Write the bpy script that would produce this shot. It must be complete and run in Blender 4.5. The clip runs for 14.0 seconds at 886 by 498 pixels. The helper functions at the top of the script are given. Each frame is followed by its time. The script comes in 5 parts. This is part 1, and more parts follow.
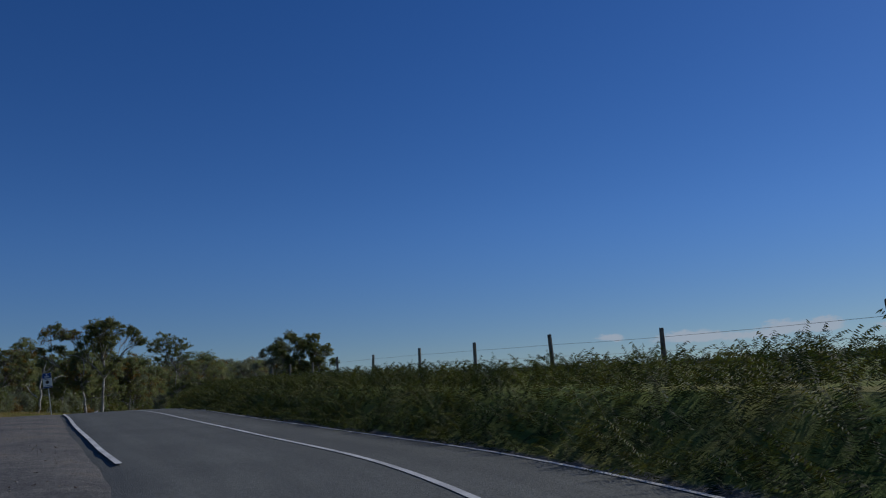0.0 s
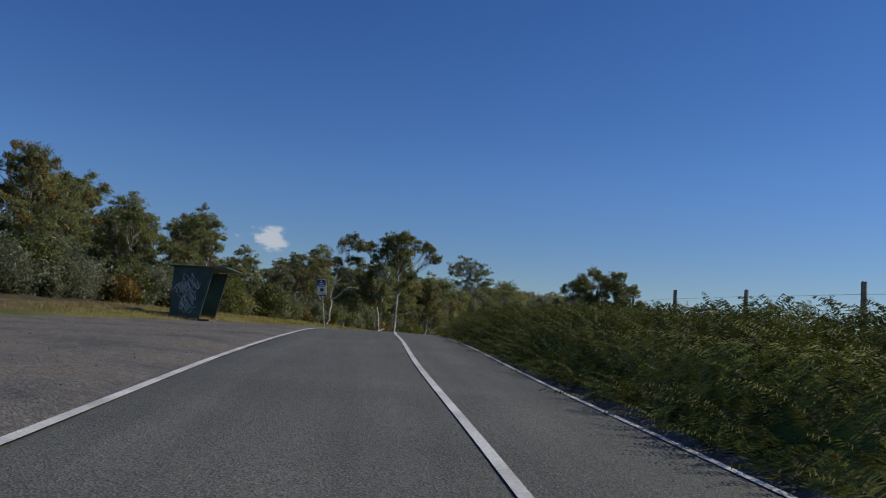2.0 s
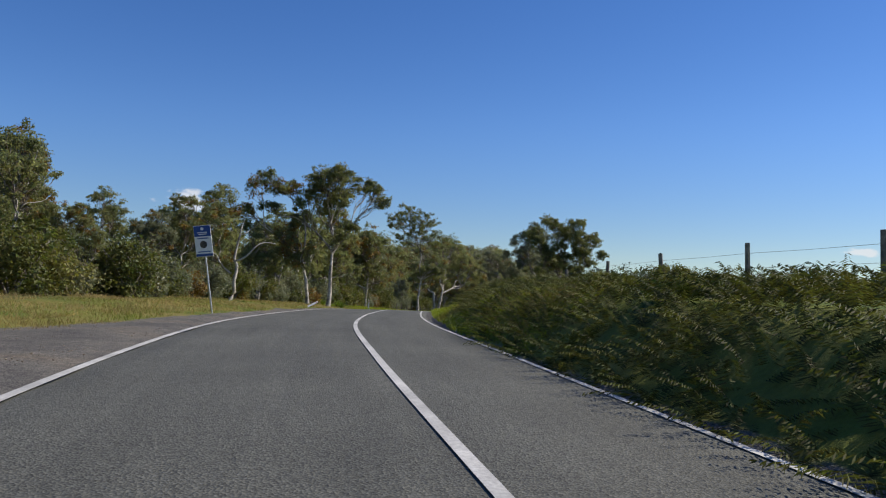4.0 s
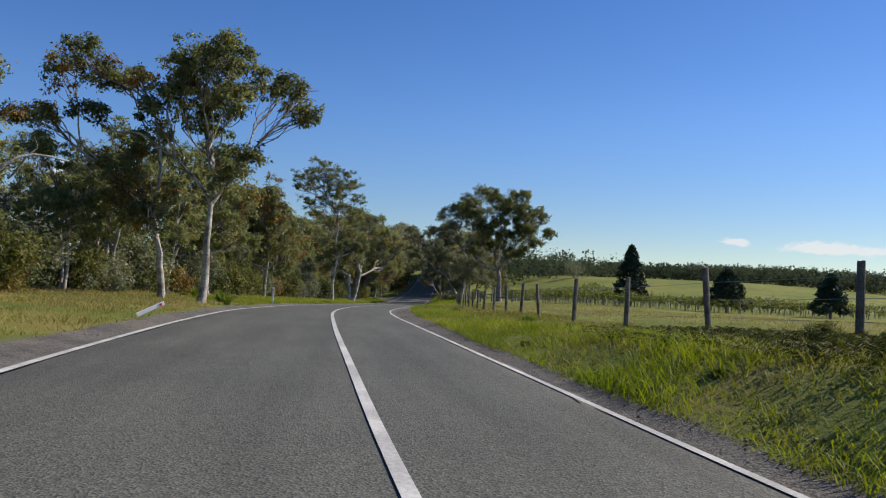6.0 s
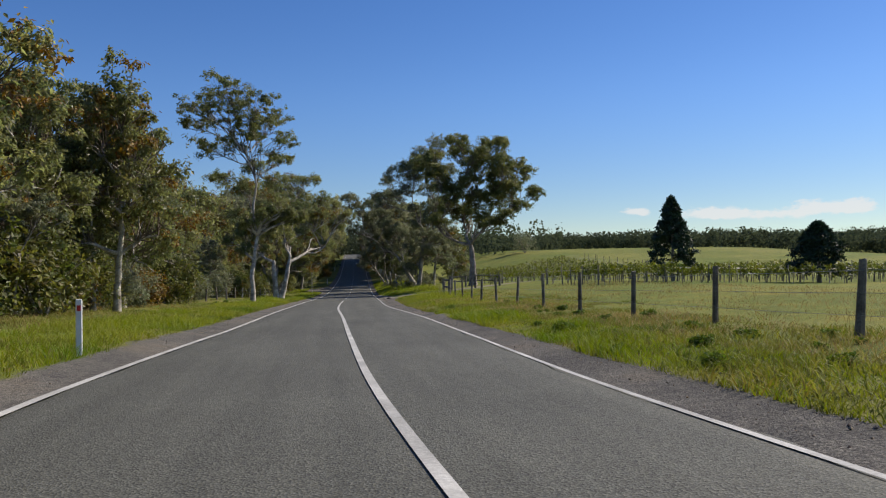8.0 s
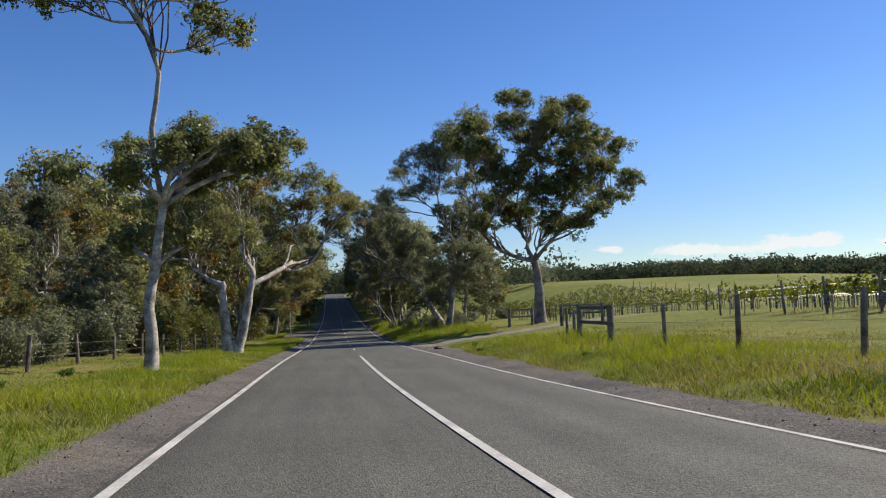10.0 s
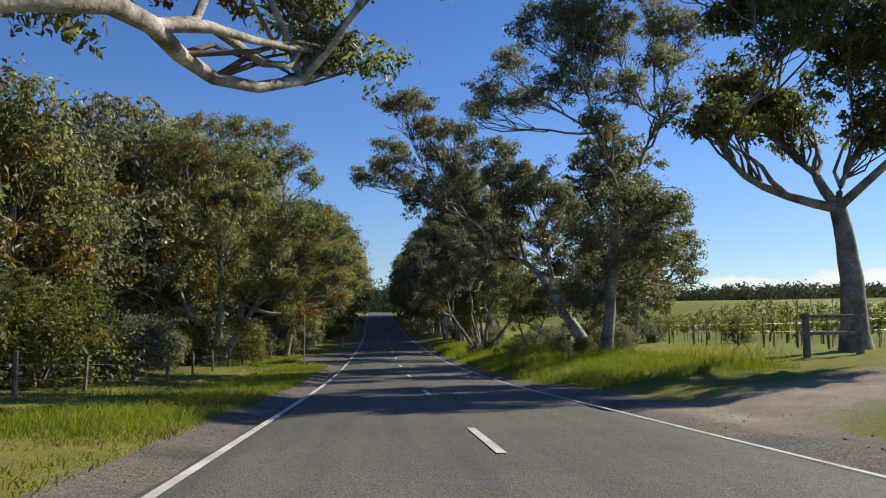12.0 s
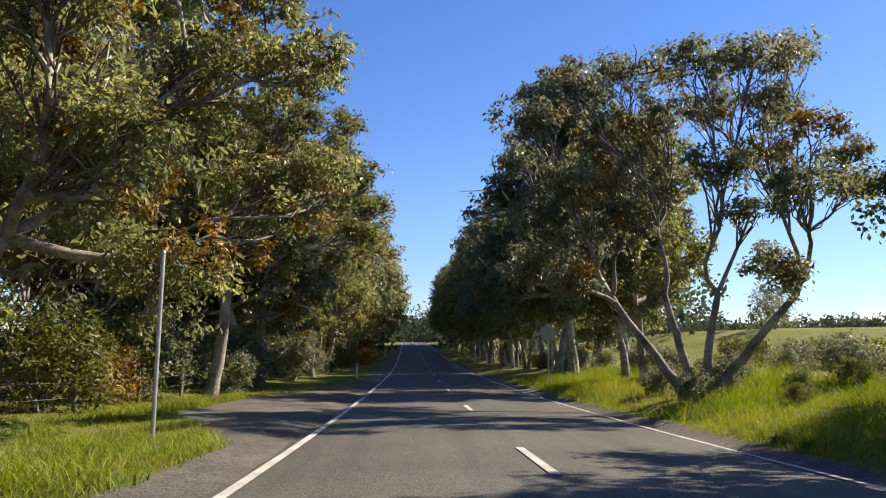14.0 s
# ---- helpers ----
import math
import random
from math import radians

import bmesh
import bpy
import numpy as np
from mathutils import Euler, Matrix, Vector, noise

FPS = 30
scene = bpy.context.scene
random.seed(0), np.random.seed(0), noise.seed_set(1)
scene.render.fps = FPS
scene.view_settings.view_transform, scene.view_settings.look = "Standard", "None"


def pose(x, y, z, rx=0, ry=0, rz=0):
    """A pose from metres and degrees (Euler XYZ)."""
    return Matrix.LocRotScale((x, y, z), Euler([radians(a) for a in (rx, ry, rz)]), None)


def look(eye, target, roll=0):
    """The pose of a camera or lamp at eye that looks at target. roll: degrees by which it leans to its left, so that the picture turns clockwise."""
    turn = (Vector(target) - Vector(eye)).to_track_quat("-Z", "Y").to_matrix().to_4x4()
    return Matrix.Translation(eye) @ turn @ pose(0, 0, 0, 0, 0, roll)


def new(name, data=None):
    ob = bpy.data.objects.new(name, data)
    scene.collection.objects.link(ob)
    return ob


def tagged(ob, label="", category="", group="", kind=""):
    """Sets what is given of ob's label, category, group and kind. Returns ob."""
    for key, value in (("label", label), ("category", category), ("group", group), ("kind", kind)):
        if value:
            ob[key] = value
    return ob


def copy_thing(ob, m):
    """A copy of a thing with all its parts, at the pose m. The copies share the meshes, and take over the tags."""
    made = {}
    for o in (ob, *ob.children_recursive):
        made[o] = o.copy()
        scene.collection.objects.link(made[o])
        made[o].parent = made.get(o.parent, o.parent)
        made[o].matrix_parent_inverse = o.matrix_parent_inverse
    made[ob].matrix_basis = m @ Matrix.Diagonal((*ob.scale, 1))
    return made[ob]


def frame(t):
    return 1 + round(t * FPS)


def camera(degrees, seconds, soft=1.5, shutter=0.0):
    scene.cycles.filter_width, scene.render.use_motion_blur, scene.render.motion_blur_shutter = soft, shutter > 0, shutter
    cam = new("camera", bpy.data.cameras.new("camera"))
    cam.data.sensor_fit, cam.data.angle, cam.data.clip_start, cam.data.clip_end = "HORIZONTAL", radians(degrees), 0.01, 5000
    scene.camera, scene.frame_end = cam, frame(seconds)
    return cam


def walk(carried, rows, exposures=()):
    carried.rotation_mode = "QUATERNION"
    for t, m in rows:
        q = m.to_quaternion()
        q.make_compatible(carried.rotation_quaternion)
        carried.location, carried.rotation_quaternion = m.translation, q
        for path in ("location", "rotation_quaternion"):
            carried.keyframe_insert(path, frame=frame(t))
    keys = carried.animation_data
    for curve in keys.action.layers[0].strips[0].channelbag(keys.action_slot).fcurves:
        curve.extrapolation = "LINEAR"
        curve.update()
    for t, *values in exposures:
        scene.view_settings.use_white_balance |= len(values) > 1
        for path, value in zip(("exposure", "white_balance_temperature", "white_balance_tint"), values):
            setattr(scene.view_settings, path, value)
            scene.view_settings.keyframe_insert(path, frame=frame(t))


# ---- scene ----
cam = camera(58.2, 14.0, soft=1.15, shutter=0.0)
ROWS = [
    (0.0, -0.008, 0.249, 0.006, -2.69, 10.53, 3.09),
    (0.5, 0.379, 3.106, -0.009, 7.89, 9.52, 0.49),
    (1.0, 0.191, 6.445, 0.083, 10.29, 8.46, -1.81),
    (1.5, -0.797, 10.361, 0.173, 17.35, 6.45, -2.72),
    (2.0, -2.430, 14.660, 0.310, 18.26, 6.14, -3.98),
    (2.5, -4.423, 19.492, 0.491, 14.43, 6.34, -6.25),
    (2.7, -5.321, 21.537, 0.577, 14.39, 5.93, -5.28),
    (3.0, -6.746, 24.721, 0.712, 14.29, 5.28, -3.61),
    (3.5, -9.267, 30.324, 0.933, 13.90, 4.23, -1.96),
    (4.0, -11.901, 36.299, 1.132, 13.02, 3.30, -1.61),
    (4.5, -14.576, 42.649, 1.287, 11.50, 2.67, -1.76),
    (4.8, -16.173, 46.643, 1.351, 10.29, 2.46, -1.94),
    (5.0, -17.222, 49.381, 1.381, 9.41, 2.48, -1.50),
    (5.5, -19.710, 56.539, 1.394, 6.28, 2.25, -2.17),
    (6.0, -21.932, 63.808, 1.355, 5.34, 2.25, -2.51),
    (6.5, -24.210, 71.912, 1.337, 4.75, 1.76, 0.48),
    (7.0, -26.432, 80.182, 1.286, 2.11, 1.79, 0.01),
    (7.5, -28.620, 88.481, 1.157, 1.19, 1.57, 0.61),
    (8.0, -30.558, 97.131, 0.986, -0.99, 1.08, 0.90),
    (8.2, -31.352, 100.597, 0.895, -1.78, 1.09, 1.39),
    (8.5, -32.445, 105.841, 0.758, -2.66, 1.41, 1.42),
    (9.0, -33.999, 114.690, 0.527, -3.37, 2.25, 1.44),
    (9.5, -35.204, 123.658, 0.261, -3.21, 3.28, 1.66),
    (10.0, -36.198, 132.705, -0.020, -2.74, 4.00, 2.09),
    (10.3, -36.760, 138.141, -0.189, -2.62, 4.08, 2.10),
    (10.5, -37.153, 141.769, -0.300, -2.80, 3.03, 1.05),
    (11.0, -38.125, 150.998, -0.576, -0.96, 4.79, 2.04),
    (11.5, -38.957, 160.155, -0.786, -0.20, 5.58, 1.17),
    (12.0, -39.756, 169.555, -1.054, 0.22, 5.90, 0.34),
    (12.5, -40.515, 178.691, -1.302, 0.64, 6.14, 0.24),
    (13.0, -41.324, 187.755, -1.561, 1.22, 7.00, -0.76),
    (13.5, -42.044, 196.594, -1.726, 2.29, 8.34, -0.47),
    (14.0, -43.073, 205.617, -1.912, 2.77, 8.50, -0.70),
]
EXPO = [(0.0, -1.10, 5650, 10), (0.5, -0.75, 5800, 10), (1.5, -0.60, 6200, 10), (2.6, -0.30, 6400, 10), (4.9, 0.12, 6600, 10), (8.0, 0.05, 6800, 10), (10.5, 0.28, 6950, 10), (11.5, 0.16, 7200, 10), (12.5, 0.45, 7000, 11), (13.0, 0.45, 7000, 12), (13.5, 0.46, 7200, 13), (14.0, 0.84, 7450, 14)]
walk(cam, [(t, pose(x, y, z, 90 + p, r, w)) for t, x, y, z, w, p, r in ROWS], EXPO)

# ---- world and sun ----
SUN_AZ, SUN_EL = 62.0, 38.0     # compass degrees from +y towards +x, and height
world = bpy.data.worlds.new("sky")
scene.world = world
world.use_nodes = True
wn, wl = world.node_tree.nodes, world.node_tree.links
wn.clear()
w_out = wn.new("ShaderNodeOutputWorld")
w_bg = wn.new("ShaderNodeBackground")
w_bg.inputs["Strength"].default_value = 0.118
w_sky = wn.new("ShaderNodeTexSky")
w_sky.sky_type = 'NISHITA'
w_sky.sun_disc = False
w_sky.sun_elevation = radians(SUN_EL)
w_sky.sun_rotation = radians(SUN_AZ)
w_sky.altitude = 300
w_sky.air_density = 0.85
w_sky.dust_density = 0.12
w_sky.ozone_density = 3.0
# small fair-weather clouds low over the horizon
w_tc = wn.new("ShaderNodeTexCoord")
w_sep = wn.new("ShaderNodeSeparateXYZ")
wl.new(w_tc.outputs["Generated"], w_sep.inputs[0])
w_map = wn.new("ShaderNodeMapping")
w_map.inputs["Scale"].default_value = (16.0, 16.0, 34.0)
wl.new(w_tc.outputs["Generated"], w_map.inputs[0])
w_noise = wn.new("ShaderNodeTexNoise")
w_noise.inputs["Scale"].default_value = 1.5
w_noise.inputs["Detail"].default_value = 8.0
w_noise.inputs["Roughness"].default_value = 0.65
wl.new(w_map.outputs[0], w_noise.inputs["Vector"])


def w_math(op, a, b=0.0):
    m = wn.new("ShaderNodeMath")
    m.operation = op
    for k, v in enumerate((a, b)):
        if isinstance(v, float):
            m.inputs[k].default_value = v
        else:
            wl.new(v, m.inputs[k])
    return m.outputs[0]


w_az = w_math('ARCTAN2', w_sep.outputs["X"], w_sep.outputs["Y"])
w_el = w_math('ARCSINE', w_sep.outputs["Z"])
w_m2 = None
# compass degrees, height, half width, half height of each small cumulus
for az_, el_, wa_, we_ in ((-31.3, 5.9, 1.7, 1.0), (21.0, 3.1, 3.4, 0.55), (27.0, 3.3, 3.2, 0.65), (14.7, 3.4, 1.2, 0.4), (36.0, 3.0, 5.0, 0.6), (60.0, 4.0, 9.0, 1.2), (-70.0, 5.0, 10.0, 1.4), (120.0, 5.0, 12.0, 1.5), (-130.0, 5.0, 14.0, 1.6)):
    u_ = w_math('DIVIDE', w_math('SUBTRACT', w_az, radians(az_)), radians(wa_))
    v_ = w_math('DIVIDE', w_math('SUBTRACT', w_el, radians(el_)), radians(we_))
    d_ = w_math('ADD', w_math('MULTIPLY', u_, u_), w_math('MULTIPLY', v_, v_))
    d_ = w_math('ADD', w_math('SQRT', d_), w_math('MULTIPLY', w_math('SUBTRACT', 0.5, w_noise.outputs[0]), 3.2))
    r_ = wn.new("ShaderNodeMapRange")
    r_.interpolation_type = 'SMOOTHSTEP'
    r_.inputs[1].default_value, r_.inputs[2].default_value = 0.45, 1.0
    r_.inputs[3].default_value, r_.inputs[4].default_value = 1.0, 0.0
    wl.new(d_, r_.inputs[0])
    w_m2 = r_.outputs[0] if w_m2 is None else w_math('MAXIMUM', w_m2, r_.outputs[0])
w_mix = wn.new("ShaderNodeMix"); w_mix.data_type = 'RGBA'
w_mix.inputs[7].default_value = (6.6, 6.7, 6.9, 1)
w_cl = wn.new("ShaderNodeMath"); w_cl.operation = 'MULTIPLY'; w_cl.inputs[1].default_value = 0.75
wl.new(w_m2, w_cl.inputs[0])
wl.new(w_cl.outputs[0], w_mix.inputs[0])
w_hs = wn.new("ShaderNodeHueSaturation")
w_hs.inputs["Hue"].default_value, w_hs.inputs["Saturation"].default_value, w_hs.inputs["Value"].default_value = 0.512, 1.26, 1.05
wl.new(w_sky.outputs[0], w_hs.inputs["Color"])
w_low = wn.new("ShaderNodeMapRange")
w_low.interpolation_type = 'SMOOTHSTEP'
w_low.inputs[1].default_value, w_low.inputs[2].default_value = 0.0, radians(13.0)
w_low.inputs[3].default_value, w_low.inputs[4].default_value = 0.70, 1.0
wl.new(w_el, w_low.inputs[0])
w_deep = wn.new("ShaderNodeVectorMath")
w_deep.operation = 'SCALE'
wl.new(w_hs.outputs[0], w_deep.inputs[0])
wl.new(w_low.outputs[0], w_deep.inputs["Scale"])
wl.new(w_deep.outputs[0], w_mix.inputs[6])
wl.new(w_mix.outputs[2], w_bg.inputs[0])
wl.new(w_bg.outputs[0], w_out.inputs[0])
sun_data = bpy.data.lights.new("sun", 'SUN')
sun_data.energy, sun_data.angle, sun_data.color = 5.0, radians(0.53), (1.0, 0.92, 0.79)
sun = new("sun", sun_data)
_se = radians(SUN_EL)
_sv = Vector((math.sin(radians(SUN_AZ)) * math.cos(_se), math.cos(radians(SUN_AZ)) * math.cos(_se), math.sin(_se)))
sun.matrix_world = look(_sv * 100, (0, 0, 0))


# ---- materials ----
def mat(name, base, rough=0.8, var=0.25, scale=4.0, fine=60.0, bump=0.15, hue=None, metal=0.0, island=0.0, rnd=0.0, spec=0.4, trans=0.0):
    """A procedural material: two noises mix dark, base and light or a second hue; bump from the fine one."""
    m = bpy.data.materials.new(name)
    m.use_nodes = True
    n, l = m.node_tree.nodes, m.node_tree.links
    b = n["Principled BSDF"]
    b.inputs["Roughness"].default_value = rough
    b.inputs["Metallic"].default_value = metal
    b.inputs["Specular IOR Level"].default_value = spec
    tc = n.new("ShaderNodeTexCoord")
    n1 = n.new("ShaderNodeTexNoise"); n1.inputs["Scale"].default_value = scale; n1.inputs["Detail"].default_value = 4
    n2 = n.new("ShaderNodeTexNoise"); n2.inputs["Scale"].default_value = fine; n2.inputs["Detail"].default_value = 3
    l.new(tc.outputs["Object"], n1.inputs["Vector"]); l.new(tc.outputs["Object"], n2.inputs["Vector"])
    dark = tuple(c * (1 - var) for c in base) + (1,)
    lite = hue + (1,) if hue else tuple(min(1, c * (1 + var)) for c in base) + (1,)
    r1 = n.new("ShaderNodeValToRGB")
    r1.color_ramp.elements[0].color, r1.color_ramp.elements[1].color = dark, lite
    r1.color_ramp.elements[0].position, r1.color_ramp.elements[1].position = 0.32, 0.68
    l.new(n1.outputs[0], r1.inputs[0])
    mx = n.new("ShaderNodeMix"); mx.data_type = 'RGBA'; mx.blend_type = 'MULTIPLY'; mx.inputs[0].default_value = 0.7
    r2 = n.new("ShaderNodeMapRange"); r2.inputs[1].default_value, r2.inputs[2].default_value = 0.3, 0.7
    r2.inputs[3].default_value, r2.inputs[4].default_value = 1 - var, 1 + var * 0.8
    l.new(n2.outputs[0], r2.inputs[0])
    l.new(r1.outputs[0], mx.inputs[6]); l.new(r2.outputs[0], mx.inputs[7])
    col = mx.outputs[2]
    if island or rnd:
        src = n.new("ShaderNodeNewGeometry").outputs["Random Per Island"] if island else n.new("ShaderNodeObjectInfo").outputs["Random"]
        k = island or rnd
        mr = n.new("ShaderNodeMapRange"); mr.inputs[3].default_value, mr.inputs[4].default_value = 1 - k, 1 + k
        l.new(src, mr.inputs[0])
        hs = n.new("ShaderNodeHueSaturation")
        l.new(mr.outputs[0], hs.inputs["Value"]); l.new(col, hs.inputs["Color"])
        mh = n.new("ShaderNodeMapRange"); mh.inputs[3].default_value, mh.inputs[4].default_value = 0.5 - k * 0.06, 0.5 + k * 0.05
        l.new(src, mh.inputs[0]); l.new(mh.outputs[0], hs.inputs["Hue"])
        col = hs.outputs[0]
    l.new(col, b.inputs["Base Color"])
    if bump:
        bp = n.new("ShaderNodeBump"); bp.inputs["Strength"].default_value = bump; bp.inputs["Distance"].default_value = 0.02
        l.new(n2.outputs[0], bp.inputs["Height"]); l.new(bp.outputs[0], b.inputs["Normal"])
    if trans:
        tr = n.new("ShaderNodeBsdfTranslucent")
        hb = n.new("ShaderNodeHueSaturation"); hb.inputs["Value"].default_value = 1.5; hb.inputs["Saturation"].default_value = 1.15
        l.new(col, hb.inputs["Color"]); l.new(hb.outputs[0], tr.inputs["Color"])
        ms = n.new("ShaderNodeMixShader"); ms.inputs[0].default_value = trans
        l.new(b.outputs[0], ms.inputs[1]); l.new(tr.outputs[0], ms.inputs[2])
        l.new(ms.outputs[0], n["Material Output"].inputs["Surface"])
    return m


M_LEAF = mat("gum_leaf", (0.180, 0.220, 0.092), 0.40, 0.35, 0.5, 5.0, 0.0, hue=(0.262, 0.255, 0.106), island=0.4, trans=0.6, spec=0.5)
M_LEAF_D = mat("gum_leaf_dark", (0.120, 0.152, 0.063), 0.40, 0.3, 0.6, 5.0, 0.0, hue=(0.205, 0.200, 0.076), island=0.4, trans=0.55, spec=0.5)
M_LEAF_G = mat("gum_leaf_grey", (0.155, 0.187, 0.108), 0.40, 0.3, 0.6, 5.0, 0.0, hue=(0.215, 0.215, 0.125), island=0.4, trans=0.5, spec=0.5)
M_LEAF_O = mat("leaf_rusty", (0.22, 0.135, 0.032), 0.55, 0.35, 0.7, 5.0, 0.0, hue=(0.30, 0.18, 0.04), island=0.45, trans=0.25)
M_SHRUB = mat("shrub_leaf", (0.100, 0.135, 0.034), 0.5, 0.35, 0.7, 5.0, 0.0, hue=(0.185, 0.17, 0.048), island=0.5, trans=0.4)
M_BRACKEN = mat("bracken_frond", (0.038, 0.064, 0.018), 0.65, 0.45, 0.9, 5.0, 0.0, hue=(0.125, 0.125, 0.032), island=0.45, trans=0.25, spec=0.12)
M_WEED = mat("broad_weed_leaf", (0.13, 0.205, 0.034), 0.6, 0.35, 1.0, 6.0, 0.0, hue=(0.19, 0.24, 0.045), island=0.35, trans=0.3, spec=0.25)
M_CONIFER = mat("conifer_needles", (0.020, 0.040, 0.018), 0.55, 0.3, 1.0, 6.0, 0.0, island=0.4, trans=0.08)
M_FAR = mat("far_woodland_leaf", (0.060, 0.080, 0.050), 1.0, 0.3, 0.03, 1.0, 0.0, hue=(0.090, 0.106, 0.062), island=0.1, trans=0.35, spec=0.05)
M_VINE = mat("vine_leaf", (0.085, 0.125, 0.020), 0.55, 0.4, 0.8, 5.0, 0.0, hue=(0.24, 0.25, 0.040), island=0.35, trans=0.3)
M_BARK = mat("pale_gum_bark", (0.30, 0.26, 0.215), 0.85, 0.55, 2.4, 16.0, 0.7, hue=(0.58, 0.53, 0.46))
M_BARK_M = mat("grey_gum_bark", (0.25, 0.22, 0.185), 0.88, 0.5, 1.8, 14.0, 0.55, hue=(0.42, 0.38, 0.33))
M_BARK_D = mat("dark_gum_bark", (0.20, 0.17, 0.14), 0.9, 0.5, 1.8, 16.0, 0.6, hue=(0.34, 0.30, 0.26))
M_GRASS = mat("verge_grass_blade", (0.155, 0.225, 0.028), 0.65, 0.35, 0.42, 2.2, 0.0, hue=(0.285, 0.255, 0.070), island=0.25, trans=0.3, spec=0.25)
M_GRASS_G = mat("lush_grass_blade", (0.185, 0.285, 0.028), 0.65, 0.28, 0.3, 1.5, 0.0, hue=(0.30, 0.31, 0.05), island=0.2, trans=0.35, spec=0.25)
M_STRAW = mat("dry_grass_blade", (0.33, 0.27, 0.10), 0.7, 0.3, 0.3, 1.5, 0.0, hue=(0.42, 0.31, 0.14), island=0.2, trans=0.25, spec=0.2)
M_WOOD = mat("weathered_post_wood", (0.16, 0.14, 0.115), 0.9, 0.45, 3.0, 30.0, 0.5, hue=(0.26, 0.23, 0.19), rnd=0.25)
M_WIRE = mat("fence_wire", (0.35, 0.35, 0.35), 0.5, 0.2, 2.0, 20.0, 0.0, metal=0.8)
M_STEEL = mat("galvanised_steel", (0.50, 0.51, 0.52), 0.45, 0.2, 3.0, 40.0, 0.05, metal=0.7)
M_WHITE = mat("white_plastic", (0.80, 0.80, 0.78), 0.45, 0.1, 2.0, 30.0, 0.02)
M_RED = mat("red_reflector", (0.55, 0.03, 0.03), 0.3, 0.1, 5.0, 50.0, 0.0)
M_BLUE = mat("blue_sign_sheet", (0.02, 0.075, 0.28), 0.4, 0.12, 2.0, 20.0, 0.0)
M_PAINT = mat("road_line_paint", (0.50, 0.49, 0.46), 0.75, 0.25, 1.2, 28.0, 0.25)
M_SHED = mat("green_shelter_metal", (0.040, 0.075, 0.062), 0.55, 0.3, 1.5, 20.0, 0.08)
M_SHED_IN = mat("shelter_inner_panel", (0.10, 0.12, 0.11), 0.6, 0.25, 1.5, 20.0, 0.05)
M_TAG = mat("spray_marks", (0.42, 0.46, 0.47), 0.6, 0.2, 3.0, 20.0, 0.0)
M_PEBBLE = mat("loose_gravel_stone", (0.20, 0.185, 0.165), 0.9, 0.3, 0.8, 30.0, 0.2, hue=(0.26, 0.19, 0.13), island=0.45)
M_STONE = mat("roadside_boulder", (0.10, 0.085, 0.07), 0.9, 0.4, 3.0, 20.0, 0.6)
M_BENCH = mat("pale_bench_board", (0.42, 0.40, 0.36), 0.7, 0.25, 3.0, 30.0, 0.2)


